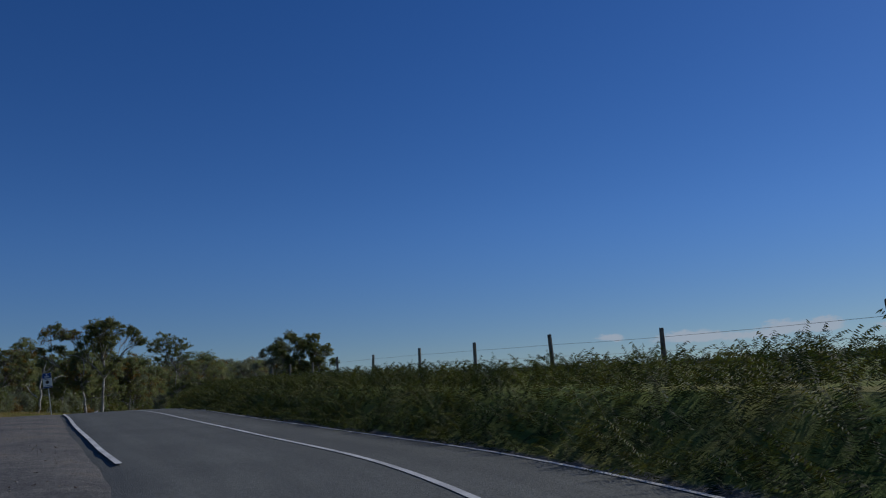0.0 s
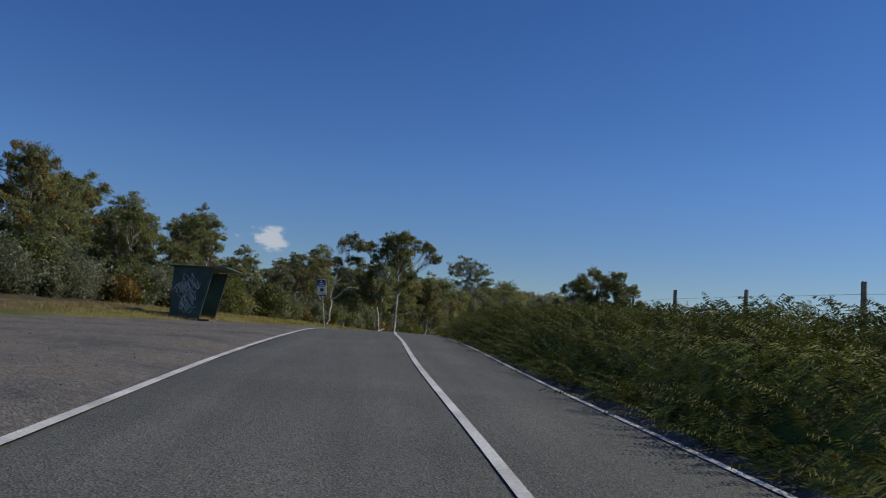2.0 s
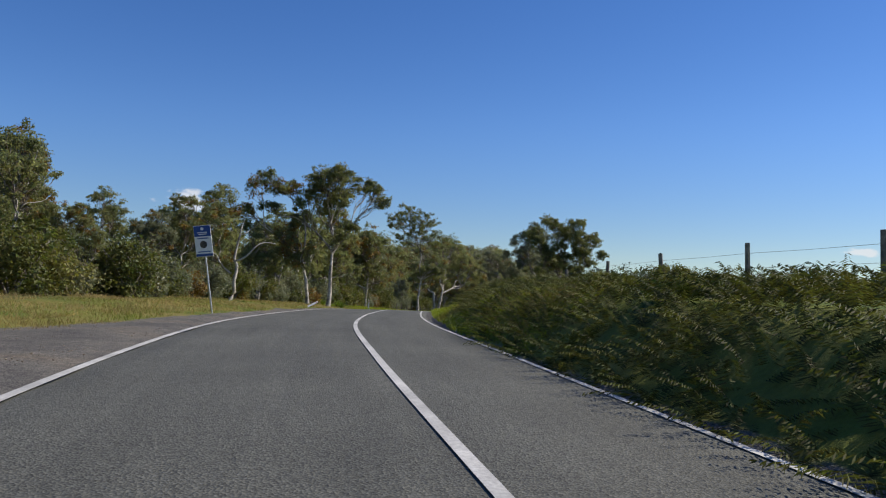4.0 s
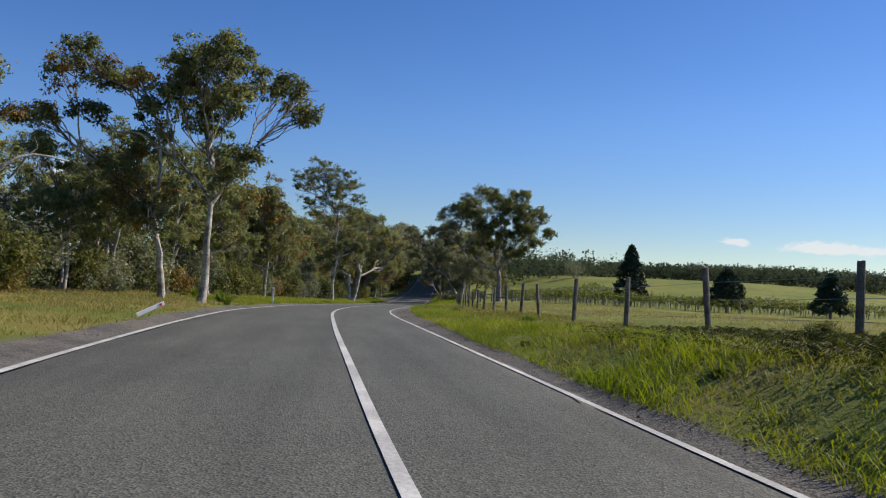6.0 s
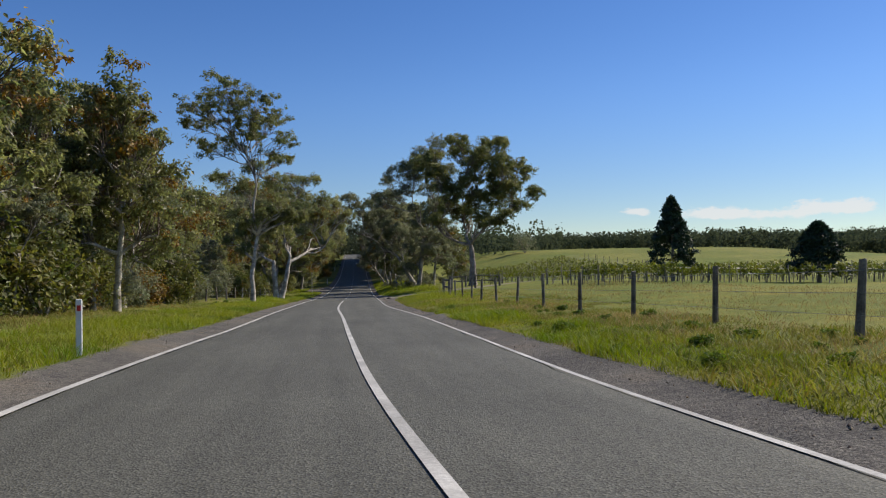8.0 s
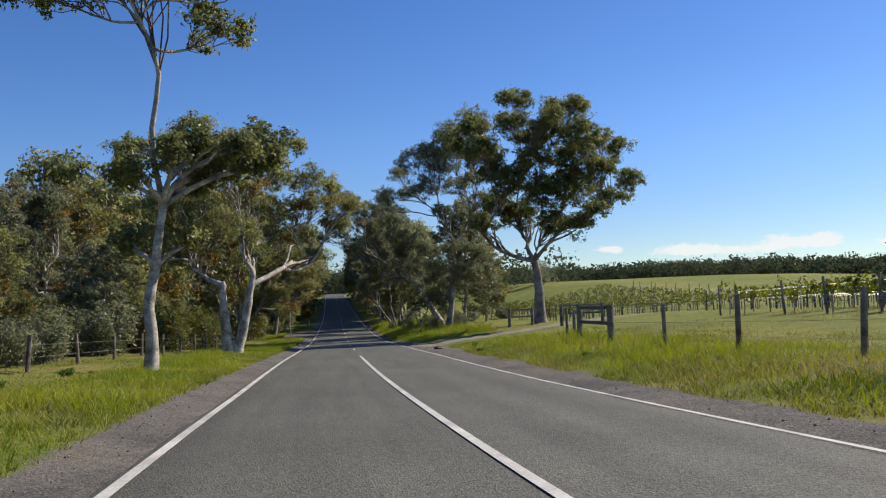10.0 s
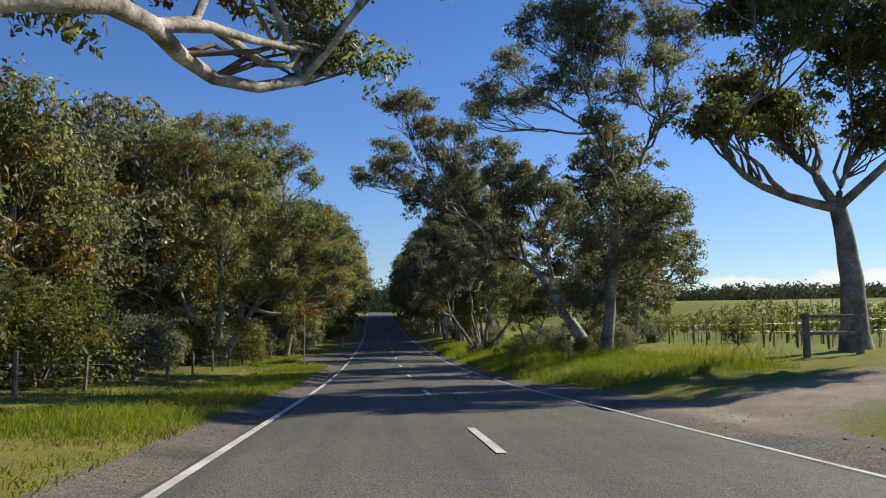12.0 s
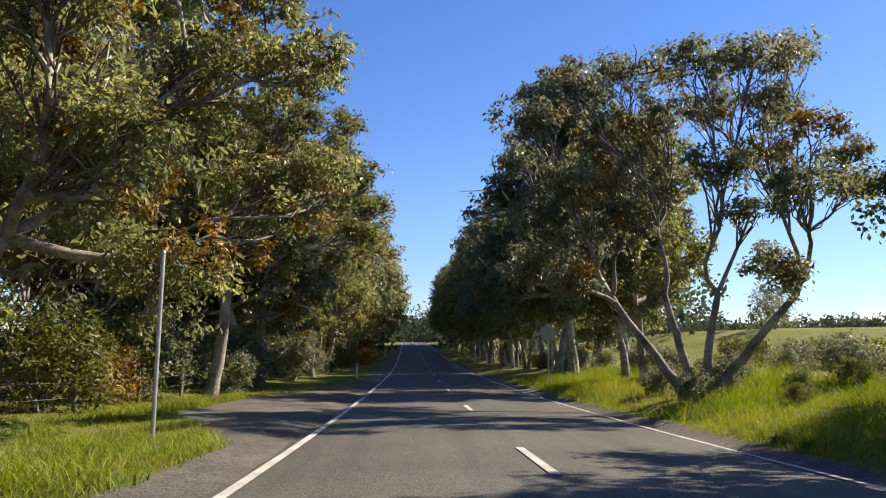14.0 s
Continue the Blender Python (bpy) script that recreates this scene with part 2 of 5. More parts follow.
def ground_material():
    """Grass and field with gravel where the 'gravel' attribute says, edges broken by noise."""
    m = bpy.data.materials.new("ground_earth_and_grass")
    m.use_nodes = True
    n, l = m.node_tree.nodes, m.node_tree.links
    b = n["Principled BSDF"]
    b.inputs["Roughness"].default_value = 0.95
    b.inputs["Specular IOR Level"].default_value = 0.2
    tc = n.new("ShaderNodeTexCoord")

    def noise_at(scale, detail=4, rough=0.55):
        t = n.new("ShaderNodeTexNoise")
        t.inputs["Scale"].default_value, t.inputs["Detail"].default_value, t.inputs["Roughness"].default_value = scale, detail, rough
        l.new(tc.outputs["Object"], t.inputs["Vector"])
        return t.outputs[0]

    def ramp(src, stops):
        r = n.new("ShaderNodeValToRGB")
        while len(r.color_ramp.elements) < len(stops):
            r.color_ramp.elements.new(0.5)
        for e, (p, c) in zip(r.color_ramp.elements, stops):
            e.position, e.color = p, c + (1,)
        l.new(src, r.inputs[0])
        return r.outputs[0]

    def mix(f, a, c, mode='MIX'):
        x = n.new("ShaderNodeMix"); x.data_type = 'RGBA'; x.blend_type = mode
        if isinstance(f, float):
            x.inputs[0].default_value = f
        else:
            l.new(f, x.inputs[0])
        l.new(a, x.inputs[6]); l.new(c, x.inputs[7])
        return x.outputs[2]

    def attr(name):
        a = n.new("ShaderNodeAttribute"); a.attribute_name = name
        return a.outputs["Fac"]

    grass = ramp(noise_at(0.22, 5), [(0.35, (0.100, 0.145, 0.022)), (0.52, (0.17, 0.18, 0.036)), (0.68, (0.24, 0.20, 0.06))])
    grass = mix(0.6, grass, ramp(noise_at(9.0, 4, 0.7), [(0.3, (0.55, 0.55, 0.5)), (0.7, (1.25, 1.25, 1.2))]), 'MULTIPLY')
    field = ramp(noise_at(0.05, 4), [(0.35, (0.130, 0.170, 0.026)), (0.65, (0.215, 0.215, 0.044))])
    field = mix(0.8, field, ramp(noise_at(0.45, 6, 0.7), [(0.3, (0.62, 0.68, 0.6)), (0.52, (1.0, 1.0, 1.0)), (0.7, (1.55, 1.25, 1.2))]), 'MULTIPLY')
    field = mix(0.7, field, ramp(noise_at(6.0, 5, 0.75), [(0.32, (0.45, 0.5, 0.45)), (0.68, (1.4, 1.35, 1.25))]), 'MULTIPLY')
    grav = ramp(noise_at(0.5, 5), [(0.30, (0.095, 0.092, 0.088)), (0.52, (0.16, 0.150, 0.136)), (0.64, (0.175, 0.155, 0.13)), (0.80, (0.215, 0.165, 0.12))])
    vor = n.new("ShaderNodeTexVoronoi"); vor.inputs["Scale"].default_value = 58.0
    l.new(tc.outputs["Object"], vor.inputs["Vector"])
    grav = mix(0.9, grav, ramp(vor.outputs["Color"], [(0.15, (0.5, 0.5, 0.51)), (0.55, (0.95, 0.95, 0.95)), (0.9, (1.6, 1.57, 1.5))]), 'MULTIPLY')
    grav = mix(0.7, grav, ramp(noise_at(5.0, 5, 0.75), [(0.3, (0.55, 0.55, 0.56)), (0.7, (1.3, 1.28, 1.22))]), 'MULTIPLY')
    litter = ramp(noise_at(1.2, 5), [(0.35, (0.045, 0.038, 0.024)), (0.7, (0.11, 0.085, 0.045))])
    track = ramp(noise_at(0.8, 5), [(0.3, (0.20, 0.17, 0.13)), (0.7, (0.33, 0.29, 0.24))])
    col = mix(attr("field"), grass, field)
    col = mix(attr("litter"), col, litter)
    # broken gravel edge
    ad = n.new("ShaderNodeMath"); ad.operation = 'ADD'
    l.new(attr("gravel"), ad.inputs[0])
    mr = n.new("ShaderNodeMapRange"); mr.inputs[3].default_value, mr.inputs[4].default_value = -0.42, 0.42
    l.new(noise_at(1.6, 6, 0.7), mr.inputs[0]); l.new(mr.outputs[0], ad.inputs[1])
    st = n.new("ShaderNodeMapRange"); st.interpolation_type = 'SMOOTHSTEP'
    st.inputs[1].default_value, st.inputs[2].default_value = 0.38, 0.62
    l.new(ad.outputs[0], st.inputs[0])
    col = mix(st.outputs[0], col, grav)
    col = mix(attr("track"), col, track)
    l.new(col, b.inputs["Base Color"])
    bp = n.new("ShaderNodeBump"); bp.inputs["Strength"].default_value = 0.7; bp.inputs["Distance"].default_value = 0.05
    l.new(noise_at(22.0, 4, 0.7), bp.inputs["Height"]); l.new(bp.outputs[0], b.inputs["Normal"])
    return m


def asphalt_material():
    m = bpy.data.materials.new("worn_chip_seal_asphalt")
    m.use_nodes = True
    n, l = m.node_tree.nodes, m.node_tree.links
    b = n["Principled BSDF"]
    b.inputs["Roughness"].default_value = 0.82
    b.inputs["Specular IOR Level"].default_value = 0.35
    tc = n.new("ShaderNodeTexCoord")

    def noise_at(scale, detail=4, rough=0.55, src=None):
        t = n.new("ShaderNodeTexNoise")
        t.inputs["Scale"].default_value, t.inputs["Detail"].default_value, t.inputs["Roughness"].default_value = scale, detail, rough
        l.new(src or tc.outputs["Object"], t.inputs["Vector"])
        return t.outputs[0]

    def rng(src, a, c, lo, hi):
        r = n.new("ShaderNodeMapRange")
        r.inputs[1].default_value, r.inputs[2].default_value, r.inputs[3].default_value, r.inputs[4].default_value = a, c, lo, hi
        l.new(src, r.inputs[0])
        return r.outputs[0]

    def mul(a, c):
        x = n.new("ShaderNodeMath"); x.operation = 'MULTIPLY'
        l.new(a, x.inputs[0]); l.new(c, x.inputs[1])
        return x.outputs[0]

    at = n.new("ShaderNodeAttribute"); at.attribute_name = "across"
    along = n.new("ShaderNodeAttribute"); along.attribute_name = "along"
    cb = n.new("ShaderNodeCombineXYZ")
    l.new(at.outputs["Fac"], cb.inputs[0])
    sc = n.new("ShaderNodeMath"); sc.operation = 'MULTIPLY'; sc.inputs[1].default_value = 0.06
    l.new(along.outputs["Fac"], sc.inputs[0]); l.new(sc.outputs[0], cb.inputs[1])
    streak = rng(noise_at(1.6, 5, 0.6, cb.outputs[0]), 0.3, 0.7, 0.80, 1.16)
    patch = rng(noise_at(0.35, 4), 0.3, 0.7, 0.88, 1.12)
    vor = n.new("ShaderNodeTexVoronoi"); vor.inputs["Scale"].default_value = 55.0
    l.new(tc.outputs["Object"], vor.inputs["Vector"])
    stone = rng(vor.outputs["Color"], 0.1, 0.9, 0.55, 1.45)
    v = mul(mul(streak, patch), stone)
    c1 = n.new("ShaderNodeMix"); c1.data_type = 'RGBA'; c1.blend_type = 'MULTIPLY'; c1.inputs[0].default_value = 1.0
    c1.inputs[6].default_value = (0.100, 0.100, 0.084, 1)
    l.new(v, c1.inputs[7])
    l.new(c1.outputs[2], b.inputs["Base Color"])
    bp = n.new("ShaderNodeBump"); bp.inputs["Strength"].default_value = 0.55; bp.inputs["Distance"].default_value = 0.012
    l.new(vor.outputs["Distance"], bp.inputs["Height"]); l.new(bp.outputs[0], b.inputs["Normal"])
    return m


M_GROUND, M_ASPHALT = ground_material(), asphalt_material()

# ---- road alignment: centre line knots, x y z ----
KNOTS = [(18.0, -120.0, -2.6), (8.5, -60.0, -2.0), (2.2, -20.0, -1.35), (1.9, -8.0, -1.2), (1.45, 3.5, -1.1), (-0.27, 12.13, -0.93), (-3.45, 19.55, -0.64), (-7.51, 28.67, -0.28), (-11.39, 37.85, 0.02), (-15.26, 46.98, 0.2), (-18.88, 56.32, 0.26), (-21.84, 65.83, 0.23), (-24.4, 75.42, 0.17), (-26.89, 85.21, 0.06), (-29.16, 94.93, -0.12), (-30.99, 104.72, -0.36), (-32.35, 114.67, -0.61), (-33.8, 126.49, -0.95), (-34.6, 132.91, -1.14), (-35.39, 139.29, -1.34), (-36.17, 146.28, -1.55), (-36.95, 154.06, -1.77), (-38.3, 168.99, -2.17), (-39.6, 184.02, -2.56), (-40.89, 198.86, -2.9), (-42.65, 219.0, -3.05), (-44.91, 244.98, -2.79), (-48.3, 283.95, -1.85), (-53.9, 343.88, 0.76), (-60.4, 413.79, 4.48), (-66.8, 483.71, 6.3), (-86.07, 703.54, 6.02), (-118.97, 1099.31, 4.4)]



def spline(knots, step=0.5):
    k = np.array(knots, float)
    d = np.concatenate([[0], np.cumsum(np.sqrt(np.linalg.norm(np.diff(k[:, :2], axis=0), axis=1)))])
    out = []
    for i in range(1, len(k) - 2):
        t0, t1, t2, t3 = d[i - 1:i + 3]
        num = max(2, int(np.linalg.norm(k[i + 1] - k[i]) / step))
        t = np.linspace(t1, t2, num, endpoint=False)[:, None]
        a1 = (t1 - t) / (t1 - t0) * k[i - 1] + (t - t0) / (t1 - t0) * k[i]
        a2 = (t2 - t) / (t2 - t1) * k[i] + (t - t1) / (t2 - t1) * k[i + 1]
        a3 = (t3 - t) / (t3 - t2) * k[i + 1] + (t - t2) / (t3 - t2) * k[i + 2]
        b1 = (t2 - t) / (t2 - t0) * a1 + (t - t0) / (t2 - t0) * a2
        b2 = (t3 - t) / (t3 - t1) * a2 + (t - t1) / (t3 - t1) * a3
        out.append((t2 - t) / (t2 - t1) * b1 + (t - t1) / (t2 - t1) * b2)
    return np.concatenate(out)


LINE = spline(KNOTS)
ST = np.concatenate([[0], np.cumsum(np.linalg.norm(np.diff(LINE[:, :2], axis=0), axis=1))])
ST -= ST[int(np.argmin(np.hypot(LINE[:, 0] - 1.5, LINE[:, 1])))]      # station 0 beside the first viewpoint
TAN = np.gradient(LINE[:, :2], axis=0)
TAN /= np.linalg.norm(TAN, axis=1)[:, None]


def smooth(a, b, x):
    t = np.clip((np.asarray(x, float) - a) / (b - a), 0, 1)
    return t * t * (3 - 2 * t)


def left_w(s): return np.interp(s, [0, 15, 30, 60, 80, 98, 105, 112, 118, 125, 155, 172], [3.45, 3.45, 3.5, 3.7, 3.85, 3.85, 3.75, 3.65, 3.45, 3.2, 3.1, 3.25])
def right_w(s): return np.interp(s, [0, 13, 27, 58, 80, 98, 112, 118, 131, 155, 172], [2.0, 2.0, 1.9, 2.25, 2.25, 2.35, 2.58, 2.72, 3.0, 3.0, 3.2])
def grav_l(s): return np.interp(s, [-60, 8, 38, 50, 58, 65, 80, 110, 130, 200, 224, 231, 240, 248, 300], [17, 16, 12, 8.6, 6.2, 5.2, 4.9, 4.7, 4.2, 4.2, 4.2, 7.0, 7.0, 4.3, 4.1])
def grav_r(s): return np.interp(s, [0, 50, 65, 85, 108, 140, 172, 180, 200, 206], [2.4, 2.4, 2.7, 2.9, 3.6, 3.9, 4.5, 5.2, 5.0, 3.9])


def frame_at(s):
    x, y, z = (np.interp(s, ST, LINE[:, k]) for k in range(3))
    tx, ty = np.interp(s, ST, TAN[:, 0]), np.interp(s, ST, TAN[:, 1])
    ln = np.hypot(tx, ty)
    return x, y, z, tx / ln, ty / ln


def at(s, o):
    """World x, y of the station s and the offset o to the right of the centre line."""
    x, y, z, tx, ty = frame_at(s)
    return x + ty * o, y - tx * o


def station(x, y):
    x, y = np.atleast_1d(np.asarray(x, float)), np.atleast_1d(np.asarray(y, float))
    s, o = np.empty_like(x), np.empty_like(x)
    for i in range(0, len(x), 2000):
        d = (LINE[None, ::2, 0] - x[i:i + 2000, None]) ** 2 + (LINE[None, ::2, 1] - y[i:i + 2000, None]) ** 2
        k = np.argmin(d, 1) * 2
        dx, dy = x[i:i + 2000] - LINE[k, 0], y[i:i + 2000] - LINE[k, 1]
        s[i:i + 2000] = ST[k] + dx * TAN[k, 0] + dy * TAN[k, 1]
        o[i:i + 2000] = dx * TAN[k, 1] - dy * TAN[k, 0]
    return s, o


def height(s, o, x, y):
    s, o = np.asarray(s, float), np.asarray(o, float)
    zr = np.interp(s, ST, LINE[:, 2])
    gl, gr = grav_l(s), grav_r(s)
    seal = smooth(-left_w(s) - 0.9, -left_w(s) - 0.2, o) * (1 - smooth(right_w(s) + 0.15, right_w(s) + 0.7, o))
    f = -0.02 - 0.10 * seal
    out_l = np.clip(-o - gl, 0, None)
    f = f + np.minimum(out_l, 2.5) * np.interp(s, [180, 205], [0.09, -0.05]) + np.clip(out_l - 2.5, 0, 12) * 0.045 + 0.010 * np.clip(out_l - 14, 0, 80)
    bank = np.interp(s, [-50, 10, 55, 66, 76, 90], [0.80, 0.80, 0.95, 0.9, 0.5, 0.12])
    out_r = np.clip(o - gr, 0, None)
    f = f + bank * smooth(0.0, 1.7, out_r)
    f = f + np.interp(s, [80, 130, 165, 198, 204, 260, 300], [0.015, 0.02, 0.06, 0.085, 0.15, 0.13, 0.05]) * np.clip(out_r - 0.3, 0, 5)
    f = f + np.interp(s, [80, 130, 165, 198, 206], [0.015, 0.02, 0.06, 0.085, 0.02]) * np.clip(out_r - 5.3, 0, 12)
    z = zr + f
    q = (np.asarray(x) + 30) * math.sin(radians(20)) + (np.asarray(y) - 97) * math.cos(radians(20))
    p = (np.asarray(x) + 30) * math.cos(radians(20)) - (np.asarray(y) - 97) * math.sin(radians(20))
    low = smooth(-10, 75, p)
    far = -1.3 + 6.2 * smooth(105, 250, q) * (1 - 0.72 * low) + (3.2 + 4.0 * low) * smooth(270, 430, q)
    w = smooth(22, 48, o) * smooth(30, 70, s)
    return z * (1 - w) + far * w


def ground_z(x, y):
    s, o = station(x, y)
    return height(s, o, np.atleast_1d(x), np.atleast_1d(y))


def gz(x, y): return float(ground_z(x, y)[0])


# ---- mesh helpers ----
def mesh_np(name, verts, faces, mats, smooth_shade=False, face_mats=None):
    """A mesh from arrays; faces is an (n, 3) or (n, 4) array, or a list of such arrays."""
    me = bpy.data.meshes.new(name)
    parts = faces if isinstance(faces, list) else [faces]
    parts = [np.asarray(p, np.int32) for p in parts if len(p)]
    verts = np.asarray(verts, np.float32)
    me.vertices.add(len(verts))
    me.vertices.foreach_set("co", verts.ravel())
    loops = np.concatenate([p.ravel() for p in parts])
    sizes = np.concatenate([np.full(len(p), p.shape[1], np.int32) for p in parts])
    me.loops.add(len(loops))
    me.loops.foreach_set("vertex_index", loops)
    me.polygons.add(len(sizes))
    me.polygons.foreach_set("loop_start", np.concatenate([[0], np.cumsum(sizes)[:-1]]).astype(np.int32))
    for m in mats if isinstance(mats, (list, tuple)) else [mats]:
        me.materials.append(m)
    if face_mats is not None:
        me.polygons.foreach_set("material_index", np.asarray(face_mats, np.int32))
    me.update(calc_edges=True)
    me.validate()
    me.polygons.foreach_set("use_smooth", np.full(len(me.polygons), smooth_shade))
    return me


def box_bm(bm, cx, cy, cz, sx, sy, sz, bevel=0.0):
    r = bmesh.ops.create_cube(bm, size=1.0, matrix=Matrix.Translation((cx, cy, cz)) @ Matrix.Diagonal((sx, sy, sz, 1)))
    if bevel:
        es = list({e for v in r["verts"] for e in v.link_edges})
        bmesh.ops.bevel(bm, geom=es, offset=bevel, segments=1, affect='EDGES')


def cyl_bm(bm, r1, r2, depth, m, seg=12):
    bmesh.ops.create_cone(bm, cap_ends=True, segments=seg, radius1=r1, radius2=r2, depth=depth, matrix=m)


def part(name, bm, material, parent, label=""):
    me = bpy.data.meshes.new(name)
    bm.to_mesh(me)
    bm.free()
    me.materials.append(material)
    ob = new(name, me)
    ob.parent = parent
    if label:
        ob["label"] = label
    return ob


def hold(name, m, label, category, group="", kind=""):
    e = new(name)
    e.matrix_world = m
    e.empty_display_size = 0.2
    return tagged(e, label, category, group, kind)


def sub(name, me, parent, label=""):
    ob = new(name, me)
    ob.parent = parent
    if label:
        ob["label"] = label
    return ob


# ---- ground and road ----
def build_ground():
    s = np.concatenate([np.linspace(-115, -30, 14), np.arange(-24, 262, 1.5), np.linspace(266, 460, 50), np.linspace(480, 1080, 14)])
    o = np.concatenate([[-3200, -1600, -800, -400, -220, -140, -100, -75, -55, -42, -33, -27, -22], np.arange(-19, 17.01, 0.45), [18, 20, 22.5, 25, 28, 32, 37, 44, 52, 62, 75, 90, 110, 140, 180, 230, 290, 350, 420, 520, 700, 1100, 1900, 3200]])
    S, O = np.meshgrid(s, o, indexing="ij")
    x, y, z, tx, ty = frame_at(S)
    n0 = (math.cos(radians(10)), math.sin(radians(10)))
    near = np.clip(O, -55, 100)
    X = x + ty * near + n0[0] * (O - near)
    Y = y - tx * near + n0[1] * (O - near)
    # the first and last rows run out to the horizon
    Y[0] -= 2500
    Y[-1] += 2500
    Z = height(S, O, X, Y)
    rough = np.where((O < -grav_l(S)) | (O > grav_r(S)), 1.0, 0.25)
    rng = np.random.default_rng(5)
    Z = Z + rng.normal(0, 0.03, Z.shape) * rough * (np.abs(O) < 120)
    Z = np.where(np.abs(O) > 600, Z - (np.abs(O) - 600) * 0.004, Z)
    ns, no = S.shape
    idx = np.arange(ns * no).reshape(ns, no)
    faces = np.stack([idx[:-1, :-1], idx[:-1, 1:], idx[1:, 1:], idx[1:, :-1]], -1).reshape(-1, 4)
    me = mesh_np("ground", np.stack([X, Y, Z], -1).reshape(-1, 3), faces, M_GROUND, True)
    fence = np.interp(S, [0, 47, 70, 96, 114, 128, 145, 155, 172, 190, 200], [9, 9.6, 8.3, 7.75, 8.35, 8.95, 8.7, 8.5, 8.3, 9, 12])
    layers = {
        "gravel": smooth(-grav_l(S) - 0.7, -grav_l(S) + 0.5, O) * (1 - smooth(grav_r(S) - 0.4, grav_r(S) + 0.6, O)),
        "field": smooth(fence - 1.0, fence + 2.0, O) * smooth(40, 60, S),
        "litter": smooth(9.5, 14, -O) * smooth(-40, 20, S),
        "track": smooth(-3.5, -1.2, -np.abs(S - 190 - 0.55 * (O - 6))) * smooth(3.4, 4.6, O) * (1 - smooth(24, 34, O)),
    }
    for k, v in layers.items():
        a = me.attributes.new(k, 'FLOAT', 'POINT')
        a.data.foreach_set("value", v.ravel().astype(np.float32))
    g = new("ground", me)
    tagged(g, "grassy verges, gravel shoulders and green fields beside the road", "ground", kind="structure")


def ribbon(s, o1, o2, lift, mats, name, extra=0.0):
    """A thin slab along the road from station to station, with its edges turned down."""
    x, y, z, tx, ty = frame_at(s)
    rows = []
    for off, dz in ((o1 - extra, -0.12 if extra else -0.002), (o1, 0.0), (o2, 0.0), (o2 + extra, -0.12 if extra else -0.002)):
        rows.append(np.stack([x + ty * off, y - tx * off, z + lift + dz], -1))
    v = np.stack(rows, 1).reshape(-1, 3)
    idx = np.arange(len(s) * 4).reshape(-1, 4)
    f = np.concatenate([np.stack([idx[:-1, k], idx[:-1, k + 1], idx[1:, k + 1], idx[1:, k]], -1) for k in range(3)])
    return mesh_np(name, v, f, mats)


def build_road():
    s = np.concatenate([np.arange(-110, 262, 1.0), np.arange(262, 1000, 6.0)])
    cols = np.linspace(-1, 1, 17)
    L, R = left_w(s) + 0.38, right_w(s) + 0.32
    rng = np.random.default_rng(8)
    jl, jr = rng.normal(0, 0.05, len(s)), rng.normal(0, 0.05, len(s))
    x, y, z, tx, ty = frame_at(s)
    O = np.stack([np.where(c < 0, c * (L + jl), c * (R + jr)) for c in cols], 1)
    X, Y = x[:, None] + ty[:, None] * O, y[:, None] - tx[:, None] * O
    Z = np.repeat(z[:, None], len(cols), 1) - 0.012 * np.abs(O) ** 1.3 * 0.5
    Z[:, 0] -= 0.10
    Z[:, -1] -= 0.10
    idx = np.arange(X.size).reshape(X.shape)
    f = np.stack([idx[:-1, :-1], idx[:-1, 1:], idx[1:, 1:], idx[1:, :-1]], -1).reshape(-1, 4)
    me = mesh_np("road", np.stack([X, Y, Z], -1).reshape(-1, 3), f, M_ASPHALT, True)
    for k, v in (("across", O), ("along", np.repeat(s[:, None], len(cols), 1))):
        a = me.attributes.new(k, 'FLOAT', 'POINT')
        a.data.foreach_set("value", v.ravel().astype(np.float32))
    road = new("road", me)
    tagged(road, "worn grey chip-seal road with white painted lines", "road", kind="structure")

    def line(name, a, b, off, w, step=1.0):
        ss = np.linspace(a, b, max(2, int((b - a) / step)))
        oc = off(ss)
        lift = 0.012 - 0.006 * np.abs(oc) ** 1.3
        ob = new(name, ribbon(ss, oc - w / 2, oc + w / 2, lift, M_PAINT, name))
        ob.parent = road
    line("edge_line", 16.3, 420, lambda q: -left_w(q), 0.115)
    line("edge_line", -60, 420, lambda q: right_w(q), 0.08)
    zero = lambda q: np.interp(q, [60, 75, 92, 103, 112, 125, 135, 145], [0, 0, 0.02, 0, 0.02, 0.05, 0.04, 0])
    line("centre_line", -60, 174.3, zero, 0.105)
    a = 184.5
    while a < 420:
        line("centre_dash", a, a + 3.0, zero, 0.12)
        a += 12.0
    return road


build_ground()
ROAD = build_road()


# ---- trees ----
def tube(path, radii, sides, base):
    """Vertices and quads of a tube along a path."""
    path = np.asarray(path)
    d = np.gradient(path, axis=0)
    d /= np.linalg.norm(d, axis=1)[:, None] + 1e-9
    ref = np.where(np.abs(d[:, 2:3]) > 0.9, np.array([[1.0, 0, 0]]), np.array([[0, 0, 1.0]]))
    u = np.cross(d, ref)
    u /= np.linalg.norm(u, axis=1)[:, None] + 1e-9
    w = np.cross(d, u)
    a = np.linspace(0, 2 * np.pi, sides, endpoint=False)
    v = path[:, None, :] + np.asarray(radii)[:, None, None] * (np.cos(a)[None, :, None] * u[:, None, :] + np.sin(a)[None, :, None] * w[:, None, :])
    n = len(path)
    idx = base + np.arange(n * sides).reshape(n, sides)
    nx = np.roll(idx, -1, axis=1)
    f = np.stack([idx[:-1], nx[:-1], nx[1:], idx[1:]], -1).reshape(-1, 4)
    return v.reshape(-1, 3), f


